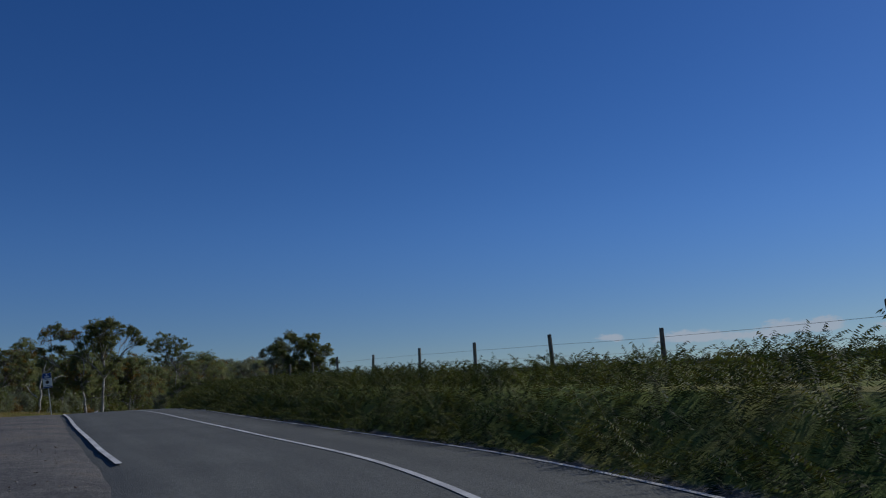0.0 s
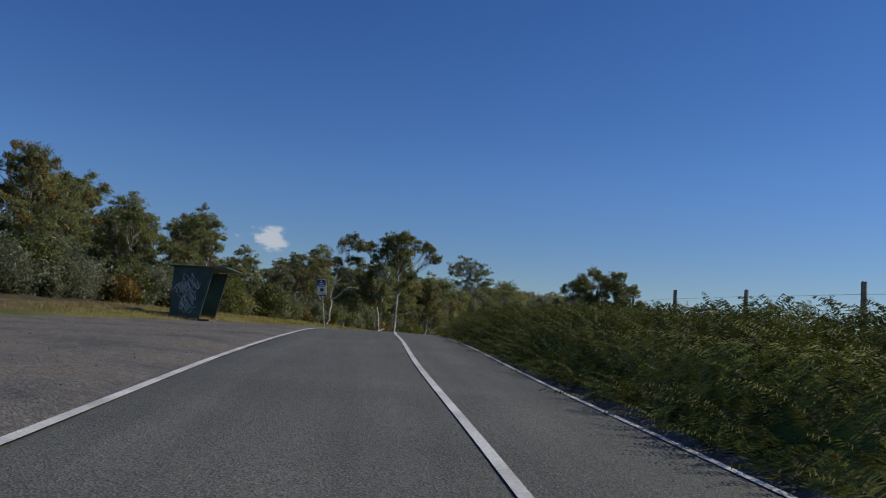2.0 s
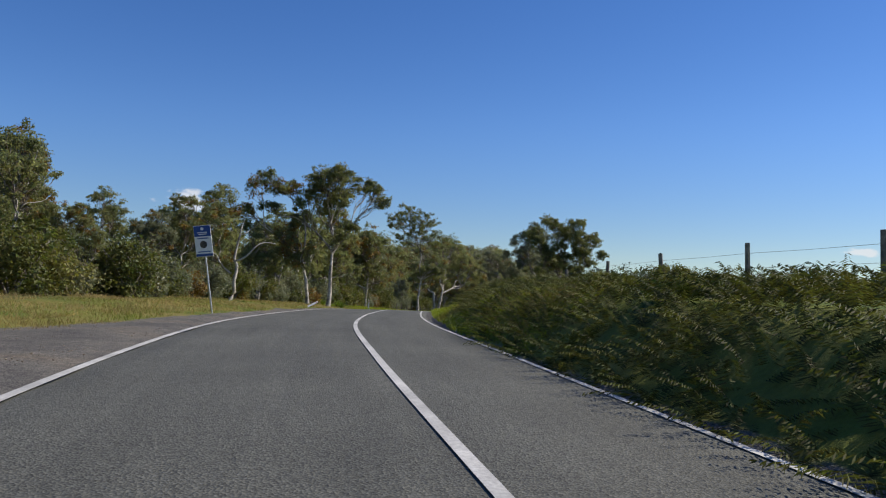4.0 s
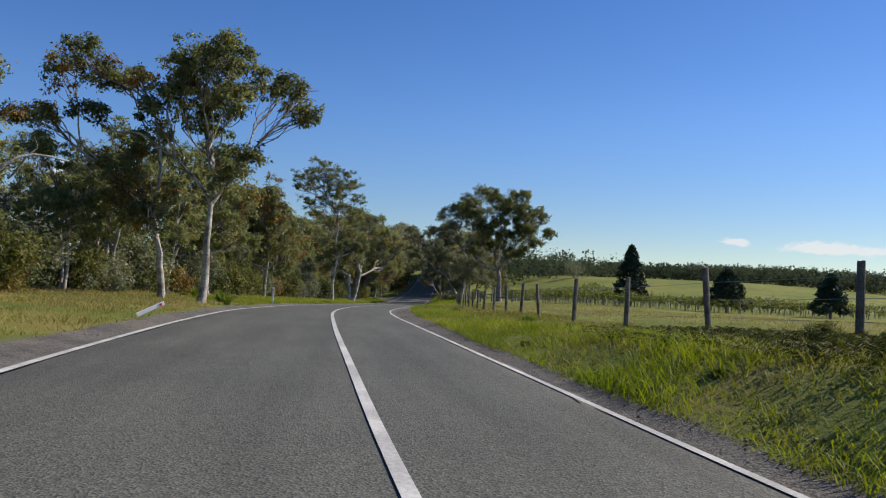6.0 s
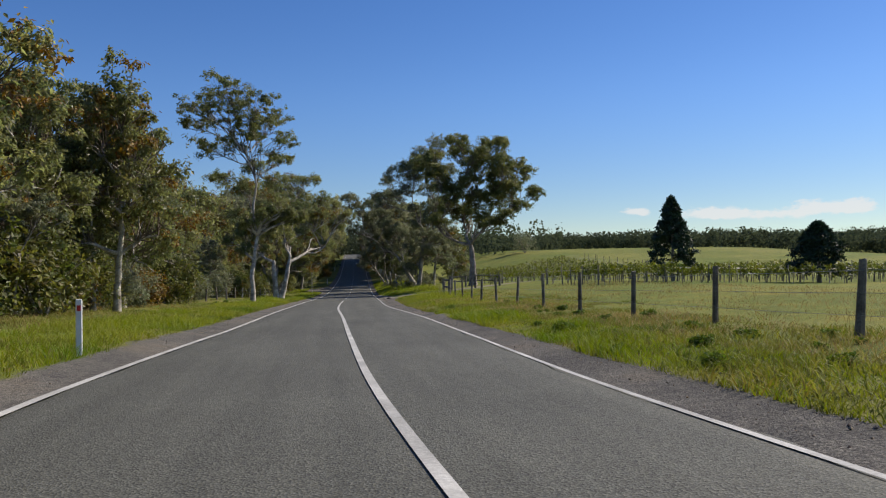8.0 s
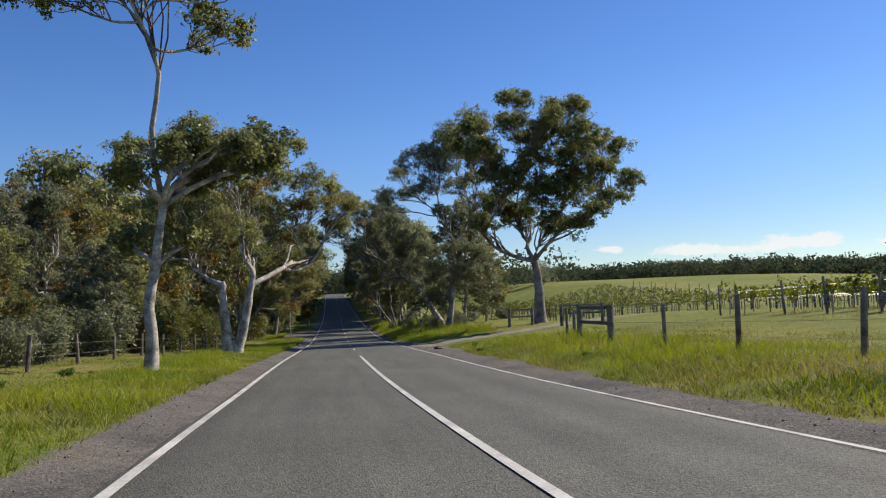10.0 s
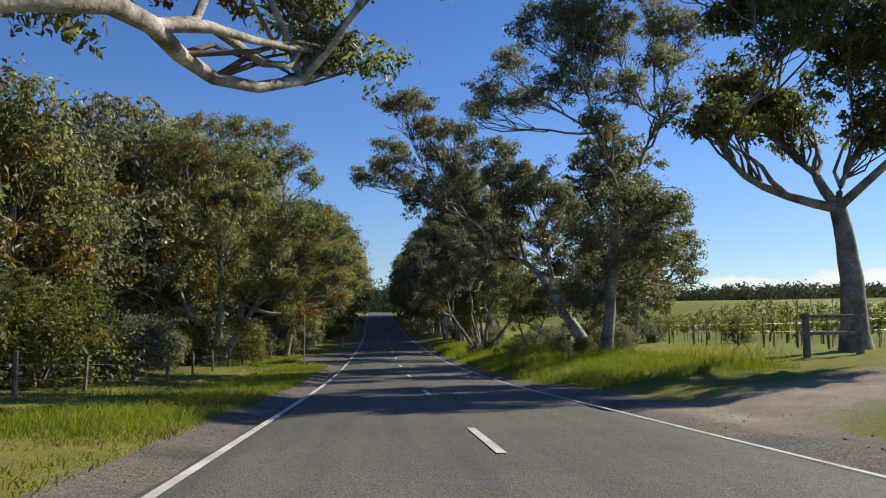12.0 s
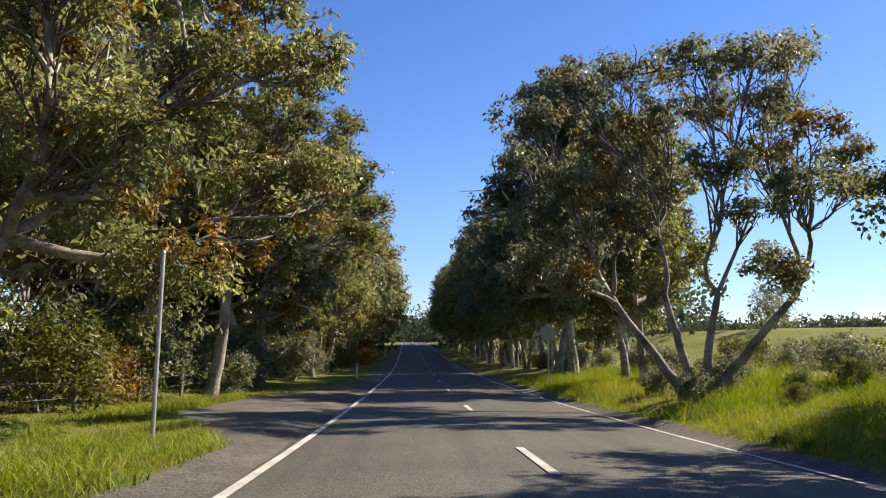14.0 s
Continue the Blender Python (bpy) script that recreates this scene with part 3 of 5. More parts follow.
def leaves(rng, centres, radii, count, size, droop=0.6, flat=0.75, wide=1.0, sprays=6):
    """Lance-shaped, slightly folded leaves: each clump is a handful of sprays round its centre, with gaps between them, and the
    blades turn outwards from the clump. Each leaf is a pair of triangles."""
    per = max(1, count // sprays)
    c = np.repeat(centres, sprays * per, axis=0)
    n = len(c)
    k = len(centres) * sprays
    q = rng.normal(size=(k, 3))
    q /= np.linalg.norm(q, axis=1)[:, None]
    q *= (rng.random(k) ** 0.4 * np.repeat(radii, sprays))[:, None]
    p = rng.normal(size=(n, 3))
    p *= (np.repeat(radii, sprays * per) * 0.21)[:, None]
    p += np.repeat(q, per, axis=0)
    p[:, 2] *= flat
    pos = c + p
    nor = p / (np.linalg.norm(p, axis=1)[:, None] + 1e-9) * 0.9 + np.array([0, 0, 0.25]) + rng.normal(size=(n, 3)) * 0.55
    nor /= np.linalg.norm(nor, axis=1)[:, None] + 1e-9
    d = rng.normal(size=(n, 3))
    d[:, 2] = d[:, 2] * 0.6 - droop
    d -= nor * np.sum(d * nor, axis=1)[:, None]
    d /= np.linalg.norm(d, axis=1)[:, None] + 1e-9
    side = np.cross(d, nor)
    ln = size * rng.uniform(0.6, 1.35, n)[:, None]
    wd = ln * rng.uniform(0.15, 0.24, n)[:, None] * wide
    v = np.stack([pos, pos + d * ln * 0.45 + side * wd + nor * wd * 0.35, pos + d * ln, pos + d * ln * 0.45 - side * wd + nor * wd * 0.35], 1).reshape(-1, 3)
    i = np.arange(n)[:, None] * 4
    return v, np.concatenate([i + np.array([[0, 1, 2]]), i + np.array([[0, 2, 3]])])


def limb_path(rng, p0, p1, n, sag, wob):
    """A bent path from p0 to p1 that first climbs, then leans out."""
    t = np.linspace(0, 1, n)[:, None]
    d = p1 - p0
    ln = np.linalg.norm(d)
    path = p0 + d * t
    path[:, 2] += (sag * ln * (t - t ** 2))[:, 0]
    j = sum(np.sin(np.pi * k * t) * rng.normal(0, wob * ln * 1.3 / k, (1, 3)) for k in (1, 2, 3))
    return path + j


def tree(name, seed, x, y, r0, fork, lobes, label, leaf_mat=None, bark=None, right=(1.0, 0.0), lean=(0.0, 0.0), clump=0.6, count=110, size=0.20, droop=0.75, flat=0.62, dens=1.0, second=None, bare=0.35, stems=1, group="", wide=1.25):
    """A tree from its trunk, fork height and crown lobes. A lobe: metres to the right (along the vector right), depth behind the
    trunk, height, half width, half height. Each lobe has its own limb, twigs to its leaf clumps, and gaps between the clumps."""
    rng = np.random.default_rng(seed)
    R = np.array([right[0], right[1], 0.0])
    B = np.array([-right[1], right[0], 0.0])
    tubes, clumps, radii, which = [], [], [], []
    n = 9
    t = np.linspace(0, 1, n)
    tops = []
    for q in range(stems):
        off = np.zeros(3) if stems == 1 else (R * (q - (stems - 1) / 2) * 1.3 * r0 + B * rng.normal(0, 0.5) * r0)
        wig = rng.normal(0, 0.07, (2, n)).cumsum(1) * fork * 0.14
        wig -= wig[:, :1]
        ln = np.array(lean) + (0 if stems == 1 else rng.normal(0, 0.2, 2) + R[:2] * (q - (stems - 1) / 2) * 1.5)
        trunk = np.stack([off[0] + ln[0] * t + wig[0], off[1] + ln[1] * t + wig[1], fork * t - 0.25 * (t == 0)], 1)
        rad = r0 * (1 - 0.42 * t) * (1 + 0.3 * np.exp(-t * 14))
        tip = trunk[-1] + (trunk[-1] - trunk[-2]) / np.linalg.norm(trunk[-1] - trunk[-2]) * r0 * 0.7
        tubes.append((np.vstack([trunk, tip]), np.append(rad, r0 * 0.2), 12))
        tops.append(trunk)
    # points from which limbs may spring: upper trunk first, then the limbs already grown
    joints = [(tr[m], r0 * (1 - 0.42 * t[m]), 0) for tr in tops for m in range(int(n * 0.6), n)]
    for k, (dx, dd, z, rx, rz) in enumerate(sorted(lobes, key=lambda q: math.hypot(q[0], q[1]) + 0.6 * q[2])):
        c = R * dx + B * dd + np.array([0, 0, z])
        rz *= 1.5
        aim = c - np.array([0, 0, rz * 0.35])
        best = None
        for q, rq, gen in joints:
            gap = np.linalg.norm(aim - q)
            cost = gap + (2.5 if aim[2] - q[2] < 0.15 * gap else 0) + (3.0 if rq < 0.05 else 0) + (1.5 if gap < 1.0 else 0) + 1.3 * gen
            if best is None or cost < best[0]:
                best = (cost, q, rq, gen)
        base, rq = best[1], best[2]
        lp = limb_path(rng, base, aim, 9, 0.10 if z > fork + 2 else 0.22, 0.045)
        ll = np.linalg.norm(lp[-1] - base)
        rb = min(0.85 * rq, np.clip(0.05 + 0.030 * ll, 0.045, r0 * 0.72))
        if best[3] == 0:
            rb = max(rb, 0.42 * rq)
        tubes.append((lp, rb * np.linspace(1, 0.63, 9) ** 1.7, 8))
        joints += [(lp[m], rb * (1 - 0.55 * m / 8), best[3] + 1) for m in range(2, 8)]
        for _ in range(3):
            m = int(rng.integers(3, 7))
            v = np.clip(rng.normal(size=3) * 0.5, -0.8, 0.8) * np.array([rx, rx, rz])
            tubes.append((limb_path(rng, lp[m], c + v, 6, 0.15, 0.06), np.linspace(rb * (0.8 - 0.07 * m), 0.02, 6), 5))
        num = max(8, int(dens * (7.5 * rx * rx + 5.0 * rx * rz + 3.0)))
        for _ in range(num):
            v = rng.normal(size=3)
            v /= np.linalg.norm(v)
            if v[2] < -0.25 and rng.random() < 0.6:
                v[2] *= -0.7
            p = c + v * np.array([rx, rx, rz]) * rng.uniform(0.5, 1.08)
            clumps.append(p)
            radii.append(clump * rng.uniform(0.65, 1.2))
            which.append(rng.random())
            j = int(rng.integers(4, 9))
            tw = limb_path(rng, lp[j], p - np.array([0, 0, 0.1]), 5, 0.12, 0.05)
            tubes.append((tw, np.linspace(max(rb * 0.30, 0.016), 0.010, 5), 4))
    # a few bare twigs between the lobes
    for _ in range(int(bare * 12)):
        k = int(rng.integers(len(lobes)))
        dx, dd, z, rx, rz = lobes[k]
        c = R * dx + B * dd + np.array([0, 0, z])
        p = c + np.clip(rng.normal(0, 0.7, 3), -1.1, 1.1) * np.array([rx, rx, rz])
        tubes.append((limb_path(rng, c, p, 5, 0.1, 0.06), np.linspace(0.035, 0.01, 5), 4))
    vs, fs, fm_, b = [], [], [], 0
    for path, rad, sides in tubes:
        v, f = tube(path, rad, sides, b)
        vs.append(v); fs.append(f); b += len(v)
        fm_.append(np.full(len(f), int(sides < 5)))
    root = hold(name, Matrix.Translation((x, y, gz(x, y))), label, "tree", group)
    sub("trunk", mesh_np("trunk", np.concatenate(vs), np.concatenate(fs), [bark or M_BARK, M_TWIG], True, np.concatenate(fm_)), root)
    v, f = leaves(rng, np.array(clumps), np.array(radii), count, size, droop, flat, wide)
    if second:
        old = np.repeat(np.array(which) < second[0], len(f) // 2 // len(which))
        fm = np.concatenate([old, old]).astype(np.int32)
        sub("crown", mesh_np("crown", v, f, [leaf_mat or M_LEAF, second[1]], False, fm), root)
    else:
        sub("crown", mesh_np("crown", v, f, leaf_mat or M_LEAF), root)
    return root


def shrub_mesh(seed, w, h, count, size, m, flat=0.9):
    rng = np.random.default_rng(seed)
    k = 26
    a, q = rng.uniform(0, 2 * np.pi, k), rng.random(k) ** 0.5
    zz = rng.random(k) ** 0.8 * h * 0.85
    lim = w * 0.5 * np.sqrt(np.clip(1 - (zz / h) ** 2, 0.05, 1))
    c = np.stack([np.cos(a) * q * lim, np.sin(a) * q * lim, zz + 0.1], 1)
    v, f = leaves(rng, c, np.full(k, 0.24 * w) * rng.uniform(0.7, 1.3, k), count, size, 0.0, flat, 1.4)
    v[:, 2] = np.maximum(v[:, 2], -0.1)
    return mesh_np("foliage", v, f, m)


def stems_mesh(seed, w, h):
    rng = np.random.default_rng(seed)
    vs, fs, b = [], [], 0
    for _ in range(7):
        a = rng.uniform(0, 2 * np.pi)
        e = np.array([math.cos(a) * w * 0.35, math.sin(a) * w * 0.35, h * 0.75])
        t = np.linspace(0, 1, 5)[:, None]
        path = t * e + rng.normal(0, 0.05 * w, (5, 3)) * t
        path[0, 2] = -0.15
        v, f = tube(path, np.linspace(0.035, 0.01, 5), 5, b)
        vs.append(v); fs.append(f); b += len(v)
    return mesh_np("branch", np.concatenate(vs), np.concatenate(fs), M_BARK_D, True)


M_TWIG = mat("brown_twig_bark", (0.13, 0.10, 0.075), 0.9, 0.3, 2.0, 14.0, 0.2)
GUM = "tall eucalyptus with pale bark and open olive-green crown"
# the pair beside the bend
tree("gum_tree", 11, -35.8, 97.8, 0.19, 4.4, [(0.3, -1.7, 10.7, 1.7, 0.5), (1.4, 0.4, 10.5, 1.1, 0.7), (-0.7, -0.9, 10.1, 1.1, 0.7), (0, 1.2, 9.6, 1.3, 0.8), (-1.3, -0.1, 8.9, 1.1, 0.8), (0.9, -1.4, 8.6, 1.2, 0.7), (-0.2, 0.7, 8.2, 1, 0.5), (3.6, -0.6, 9.4, 1, 0.6), (3, 1.5, 10.1, 0.6, 0.5), (4.2, 0.2, 8.9, 0.6, 0.4), (-2, -1.1, 7.9, 0.9, 0.9), (-2.4, 1, 7.2, 0.8, 0.6), (1.7, -0.3, 6.5, 0.8, 0.4), (0.8, -1.5, 5.6, 0.8, 0.5), (-1.6, 0.5, 10.4, 0.9, 0.6)], GUM + " beside the bend", M_LEAF_D, lean=(0.05, 0.1), clump=0.52, count=132, size=0.17, bare=1.6, right=(0.93, 0.36), dens=0.75, flat=0.72)
tree("gum_tree", 12, -37.4, 97.4, 0.16, 4.0, [(-3.5, -1.3, 10.1, 1, 0.4), (-4.4, 0.3, 9.6, 0.8, 0.5), (-2.9, -0.7, 9.6, 0.8, 0.4), (-1.5, 0.9, 9.7, 0.6, 0.4), (-3.3, -0.1, 7.9, 0.6, 0.3), (-5.7, -1.1, 7.2, 0.8, 0.2), (-5.1, 0.5, 7.8, 0.5, 0.2), (-2.1, -0.5, 9.2, 0.6, 0.3), (-1.4, 0.6, 6.1, 1.1, 0.7), (-2.3, -0.1, 5.4, 0.7, 0.6), (-1.1, -0.6, 4.6, 1.2, 0.8), (-0.2, 0.5, 4.4, 0.7, 0.6), (-1.8, -0.3, 4.1, 0.8, 0.6), (-0.7, -0.8, 3.5, 0.8, 0.5)], "pale-barked eucalyptus with rusty lower sprays beside the bend", M_LEAF_D, lean=(-0.6, -0.2), clump=0.55, count=132, size=0.16, second=(0.3, M_LEAF_O), bare=2.0, right=(0.92, 0.40), dens=0.6, flat=0.72)
# white trunk close to the road
tree("gum_tree", 14, -43.78, 156.86, 0.2, 5.0, [(-1.7, -1.8, 15.5, 1.9, 0.8), (-4, 0.4, 14.5, 1.4, 0.8), (0.3, -1, 14.5, 1.9, 0.9), (1.5, 1.3, 13.4, 1.8, 1), (2.3, -0.1, 11.8, 1, 0.9), (-1.7, -1.5, 13.7, 1.9, 0.9), (-3.9, 0.8, 13.3, 1.3, 0.7), (-0.6, -0.6, 12.2, 1.7, 0.9), (1.9, 1.6, 10.8, 1.3, 0.7), (-2.6, 0.2, 11.6, 1.5, 0.9), (-0.2, -0.8, 6.1, 0.5, 0.4), (-0.7, 0.5, 5.9, 0.4, 0.3), (1.4, 0.1, 6.9, 0.6, 0.3), (2.5, -0.6, 6.7, 0.6, 0.3), (3.4, 1, 7.3, 0.6, 0.4), (3.6, 0.2, 6.5, 0.4, 0.2), (2.1, 1.3, 6.3, 0.6, 0.2), (1.7, 0.4, 6.5, 0.5, 0.3), (0.8, -0.7, 6.6, 0.4, 0.3), (1.5, 0.8, 5.8, 0.4, 0.2), (2.9, 0.3, 6.2, 0.4, 0.2), (-0.7, 0.9, 4, 0.5, 0.4), (1.1, 0.4, 4, 0.3, 0.1)], "slender eucalyptus with smooth white trunk on the verge", M_LEAF_D, lean=(0.5, 0.1), clump=0.46, count=120, size=0.16, bare=1.6, right=(0.98, 0.22), dens=0.6, flat=0.72)
# twin-stemmed roadside gum whose crown reaches over the lane
tree("gum_tree", 15, -45.38, 175.44, 0.3, 3.6, [(-3.1, 2.5, 11.2, 1.1, 0.6), (-1.6, 8.1, 13.7, 1.3, 0.7), (0.3, 4.6, 12.2, 1.2, 0.6), (-5.3, 10.2, 12.6, 1.5, 0.8), (-2.4, 6.7, 11.2, 1.4, 0.8), (-0.1, 0.8, 9.5, 1.1, 0.7), (2.7, 8.9, 12.3, 1.3, 0.7), (4, 5.4, 12.4, 1.1, 0.5), (3.2, 6.9, 10.5, 1.3, 0.7), (1.2, 2.5, 8.9, 1.1, 0.7), (4.9, 4.9, 10.1, 1, 0.6), (6.8, 6.5, 9.8, 1, 0.6), (7.8, 5.5, 8.5, 0.8, 0.6), (5.5, 4.6, 8.5, 1, 0.6), (4.4, 6.1, 8.3, 1.1, 0.7), (6.7, 5.2, 7.3, 0.9, 0.4), (4.9, 6.7, 6.9, 1, 0.4), (2.6, 5.8, 8.4, 1.2, 0.7), (2.9, 4.8, 6.7, 0.9, 0.4), (-3.7, 3.1, 8, 1, 0.9), (-2.4, 1.8, 6.9, 1.2, 1.2), (-1.2, 3.9, 8.6, 0.9, 1), (-3.1, 2.6, 6.2, 0.9, 1), (-4.5, 1.2, 5.8, 0.6, 0.5), (-0.7, 3.4, 6.4, 0.9, 0.8), (-1.9, 2.1, 5.4, 1.1, 0.6), (0.8, 0.7, 6.5, 0.8, 0.5), (1.6, 2.9, 5.5, 0.7, 0.4), (5.6, 5.3, 5.6, 0.7, 0.3)], "big twin-stemmed eucalyptus with white limbs over the verge", M_LEAF, lean=(0.5, 0.2), clump=0.55, count=132, size=0.145, second=(0.1, M_LEAF_O), bare=1.6, stems=2, right=(0.96, 0.28), dens=1.15, flat=0.72)
# the lone dark gum by the farm track
tree("gum_tree", 16, -25.01, 198.42, 0.5, 5.2, [(-1, -3.5, 18, 1.4, 0.5), (2.8, 0.8, 18, 1.8, 0.7), (-4.6, -1.8, 16.3, 1.4, 0.6), (-2, 2.5, 17.3, 1.5, 0.9), (-6.8, -0.2, 15.6, 1.3, 0.8), (-3.8, -2.9, 14, 1.7, 1), (1.2, 1.5, 16.1, 1.7, 1), (4, -1.2, 15.3, 1.6, 0.9), (5.5, 3.1, 14.8, 1.4, 1), (7.1, 0.4, 14.2, 0.8, 0.6), (5.6, -2.2, 12, 1.3, 0.7), (7.7, 2.1, 11.7, 1.2, 0.6), (6.2, -0.6, 10, 1.2, 0.6), (5, -3.3, 8.7, 1, 0.5), (3.7, 1.1, 13.7, 1.9, 1.1), (0, -1.6, 12.9, 1.6, 1.1), (3, 2.7, 11.7, 2, 1.1), (0.6, 0, 10.8, 1.8, 1.1), (-1.9, -2.6, 11.5, 1.4, 0.9), (-3.5, 1.7, 10.2, 1.6, 0.9), (-4.6, -1, 8.3, 1.2, 0.6), (-1.7, 3.3, 9.2, 1.7, 0.8), (1.1, 0.7, 8.3, 1.4, 0.7), (3.2, -2, 7.9, 1.3, 0.6), (-0.6, 2.3, 15.6, 1.3, 0.8), (-3.4, -0.3, 12.8, 1.2, 0.8), (1.8, -3, 16.5, 1, 0.6)], "large lone eucalyptus with dark domed crown beside the farm track", M_LEAF_D, M_BARK_D, lean=(-0.4, 0.2), clump=0.7, count=132, size=0.21, bare=1.6, right=(0.96, -0.27), dens=1, flat=0.72)
# leaning gum behind it, with one limb over the road, and its upright neighbour
tree("gum_tree", 17, -32.54, 210.01, 0.36, 3.2, [(-9, -2.5, 12.5, 1.4, 0.6), (-10.5, 0.6, 10, 1.2, 0.6), (-7.9, -1.3, 11.4, 1.1, 0.5), (-7.1, 1.7, 12.1, 1, 0.5), (-4.8, -0.1, 10.4, 1.2, 0.5), (-8.4, -2, 8, 1.1, 0.6), (-6.8, 1, 9.3, 1.3, 0.7), (-4.3, -0.9, 8.8, 1.1, 0.7), (-10.9, 2.2, 11.4, 0.9, 0.5), (-7.6, 0.3, 10.2, 1.2, 0.6), (-2.7, -1.6, 8.9, 1.2, 0.6), (-5.7, 1.5, 7.7, 1.4, 0.9), (-3.3, -0.4, 7.8, 1, 0.8), (-1.9, -2.3, 7.6, 1.2, 0.8), (-5.6, 0.7, 6.7, 0.7, 1.2), (-3.7, -1.1, 6.6, 0.6, 1.1), (-1.1, 1.9, 7.4, 1.2, 0.7), (-2.2, 0, 5.9, 0.9, 0.7), (-11.4, -1.8, 9.2, 0.6, 0.4)], "leaning eucalyptus with long pale limb reaching over the road", M_LEAF_G, M_BARK, lean=(-1.6, 0.6), clump=0.55, count=132, size=0.15, bare=1.6, right=(0.98, -0.18), dens=1.2, flat=0.72)
tree("gum_tree", 19, -32.12, 208.31, 0.3, 7.6, [(-2.9, -2.5, 15.5, 1.1, 0.7), (-4.5, 0.6, 15, 1, 0.6), (-1.2, -1.3, 16.4, 1.2, 0.7), (0.7, 1.7, 16.6, 1.6, 0.9), (2.6, -0.1, 16.3, 1.3, 0.8), (-5.3, -2, 12.6, 1, 0.5), (-3.7, 1, 13, 1.2, 0.6), (-1.6, -0.9, 13.2, 1.4, 0.9), (1, 2.2, 13.9, 1.5, 0.8), (-0.4, 0.3, 15.2, 1.3, 0.8), (3, -1.6, 13.7, 1, 0.6), (4.5, 1.5, 16.1, 1.1, 0.9), (3.3, -0.4, 12, 1, 0.5), (-0.2, -2.3, 10.9, 1, 0.4), (-6.3, 0.7, 12.3, 0.7, 0.5), (1.2, -1.1, 7.1, 1.5, 0.8), (3, 1.9, 6.6, 1.3, 0.9), (3.9, 0, 5, 0.9, 0.7), (2.2, -1.9, 4.8, 1.2, 0.8), (1, 1.2, 4.3, 1.3, 0.8), (3.3, -0.7, 7, 1, 0.7), (-0.2, 2.4, 3.9, 1.1, 0.9), (-0.5, 0.5, 2.2, 1, 0.9), (-0.9, -1.4, 5.2, 1, 0.8), (4.2, 1.6, 4, 0.7, 0.5), (-1.5, -0.2, 2.9, 0.9, 0.8), (0.5, -1.1, 18, 1.4, 1), (2.9, 0.8, 19.8, 1.5, 1), (-0.9, -0.6, 16.4, 1.4, 1)], "upright smooth-barked eucalyptus with high forked limbs", M_LEAF_G, M_BARK_M, lean=(0.9, 0.2), clump=0.58, count=114, size=0.155, bare=1.8, right=(0.98, -0.19), dens=1.1, flat=0.72)
tree("gum_tree", 18, -37.14, 228.0, 0.15, 2.8, [(1.6, -2.1, 8.6, 1, 0.4), (2.8, 0.5, 9.7, 0.7, 0.3), (0.2, -1.1, 9.1, 1, 0.4), (-1.7, 1.5, 9.9, 1.1, 0.5), (-3.2, -0.1, 8.9, 0.9, 0.5), (-4, -1.8, 7.5, 0.6, 0.5), (-2.7, 0.9, 7.9, 0.9, 0.5), (-1.1, -0.7, 7.7, 0.9, 0.5), (0.5, 1.9, 8.6, 1, 0.6), (2.1, 0.3, 8.1, 0.9, 0.5), (2.9, -1.4, 6.9, 0.7, 0.5), (4.1, 1.3, 6.7, 0.7, 0.5), (4, -0.4, 5.5, 0.5, 0.3), (2.7, -2, 5.3, 0.8, 0.4), (1.9, 0.7, 6.6, 0.9, 0.5), (0.5, -1, 6.1, 0.8, 0.4), (-0.9, 1.7, 6.6, 1, 0.5), (-2.3, 0, 6.2, 0.9, 0.5), (-3.4, -1.6, 5.7, 0.8, 0.5), (-5.2, 1, 7.3, 0.5, 0.5), (-4.2, -0.6, 4.8, 0.9, 0.6), (-3.2, 2, 4.9, 1, 0.6), (-2, 0.4, 4.9, 0.7, 0.5), (2.3, -1.2, 3.2, 0.5, 0.3), (1.9, 1.4, 4, 0.6, 0.3), (1.5, -0.2, 5.1, 0.7, 0.2), (-3.2, -1.8, 3.2, 0.8, 0.5), (-5, 0.8, 3.7, 0.7, 0.6)], "broad multi-stemmed roadside eucalyptus with rusty-green crown", M_LEAF_G, M_BARK_M, clump=0.52, count=126, size=0.14, stems=4, second=(0.08, M_LEAF_O), bare=1.6, right=(0.97, -0.26), dens=1.15, flat=0.72)
tree("gum_tree", 21, -34.64, 219.0, 0.09, 1.9, [(0.0, 0, 4.2, 1.1, 0.6), (-1.0, 0.3, 3.4, 0.9, 0.6), (1.1, 0, 3.2, 0.9, 0.6), (0.3, -0.5, 2.6, 0.9, 0.5), (-0.8, 0.2, 2.2, 0.7, 0.5)], "small dark open-branched eucalyptus on the grassy verge", M_LEAF_D, M_BARK_M, clump=0.5, count=110, size=0.14, stems=2)
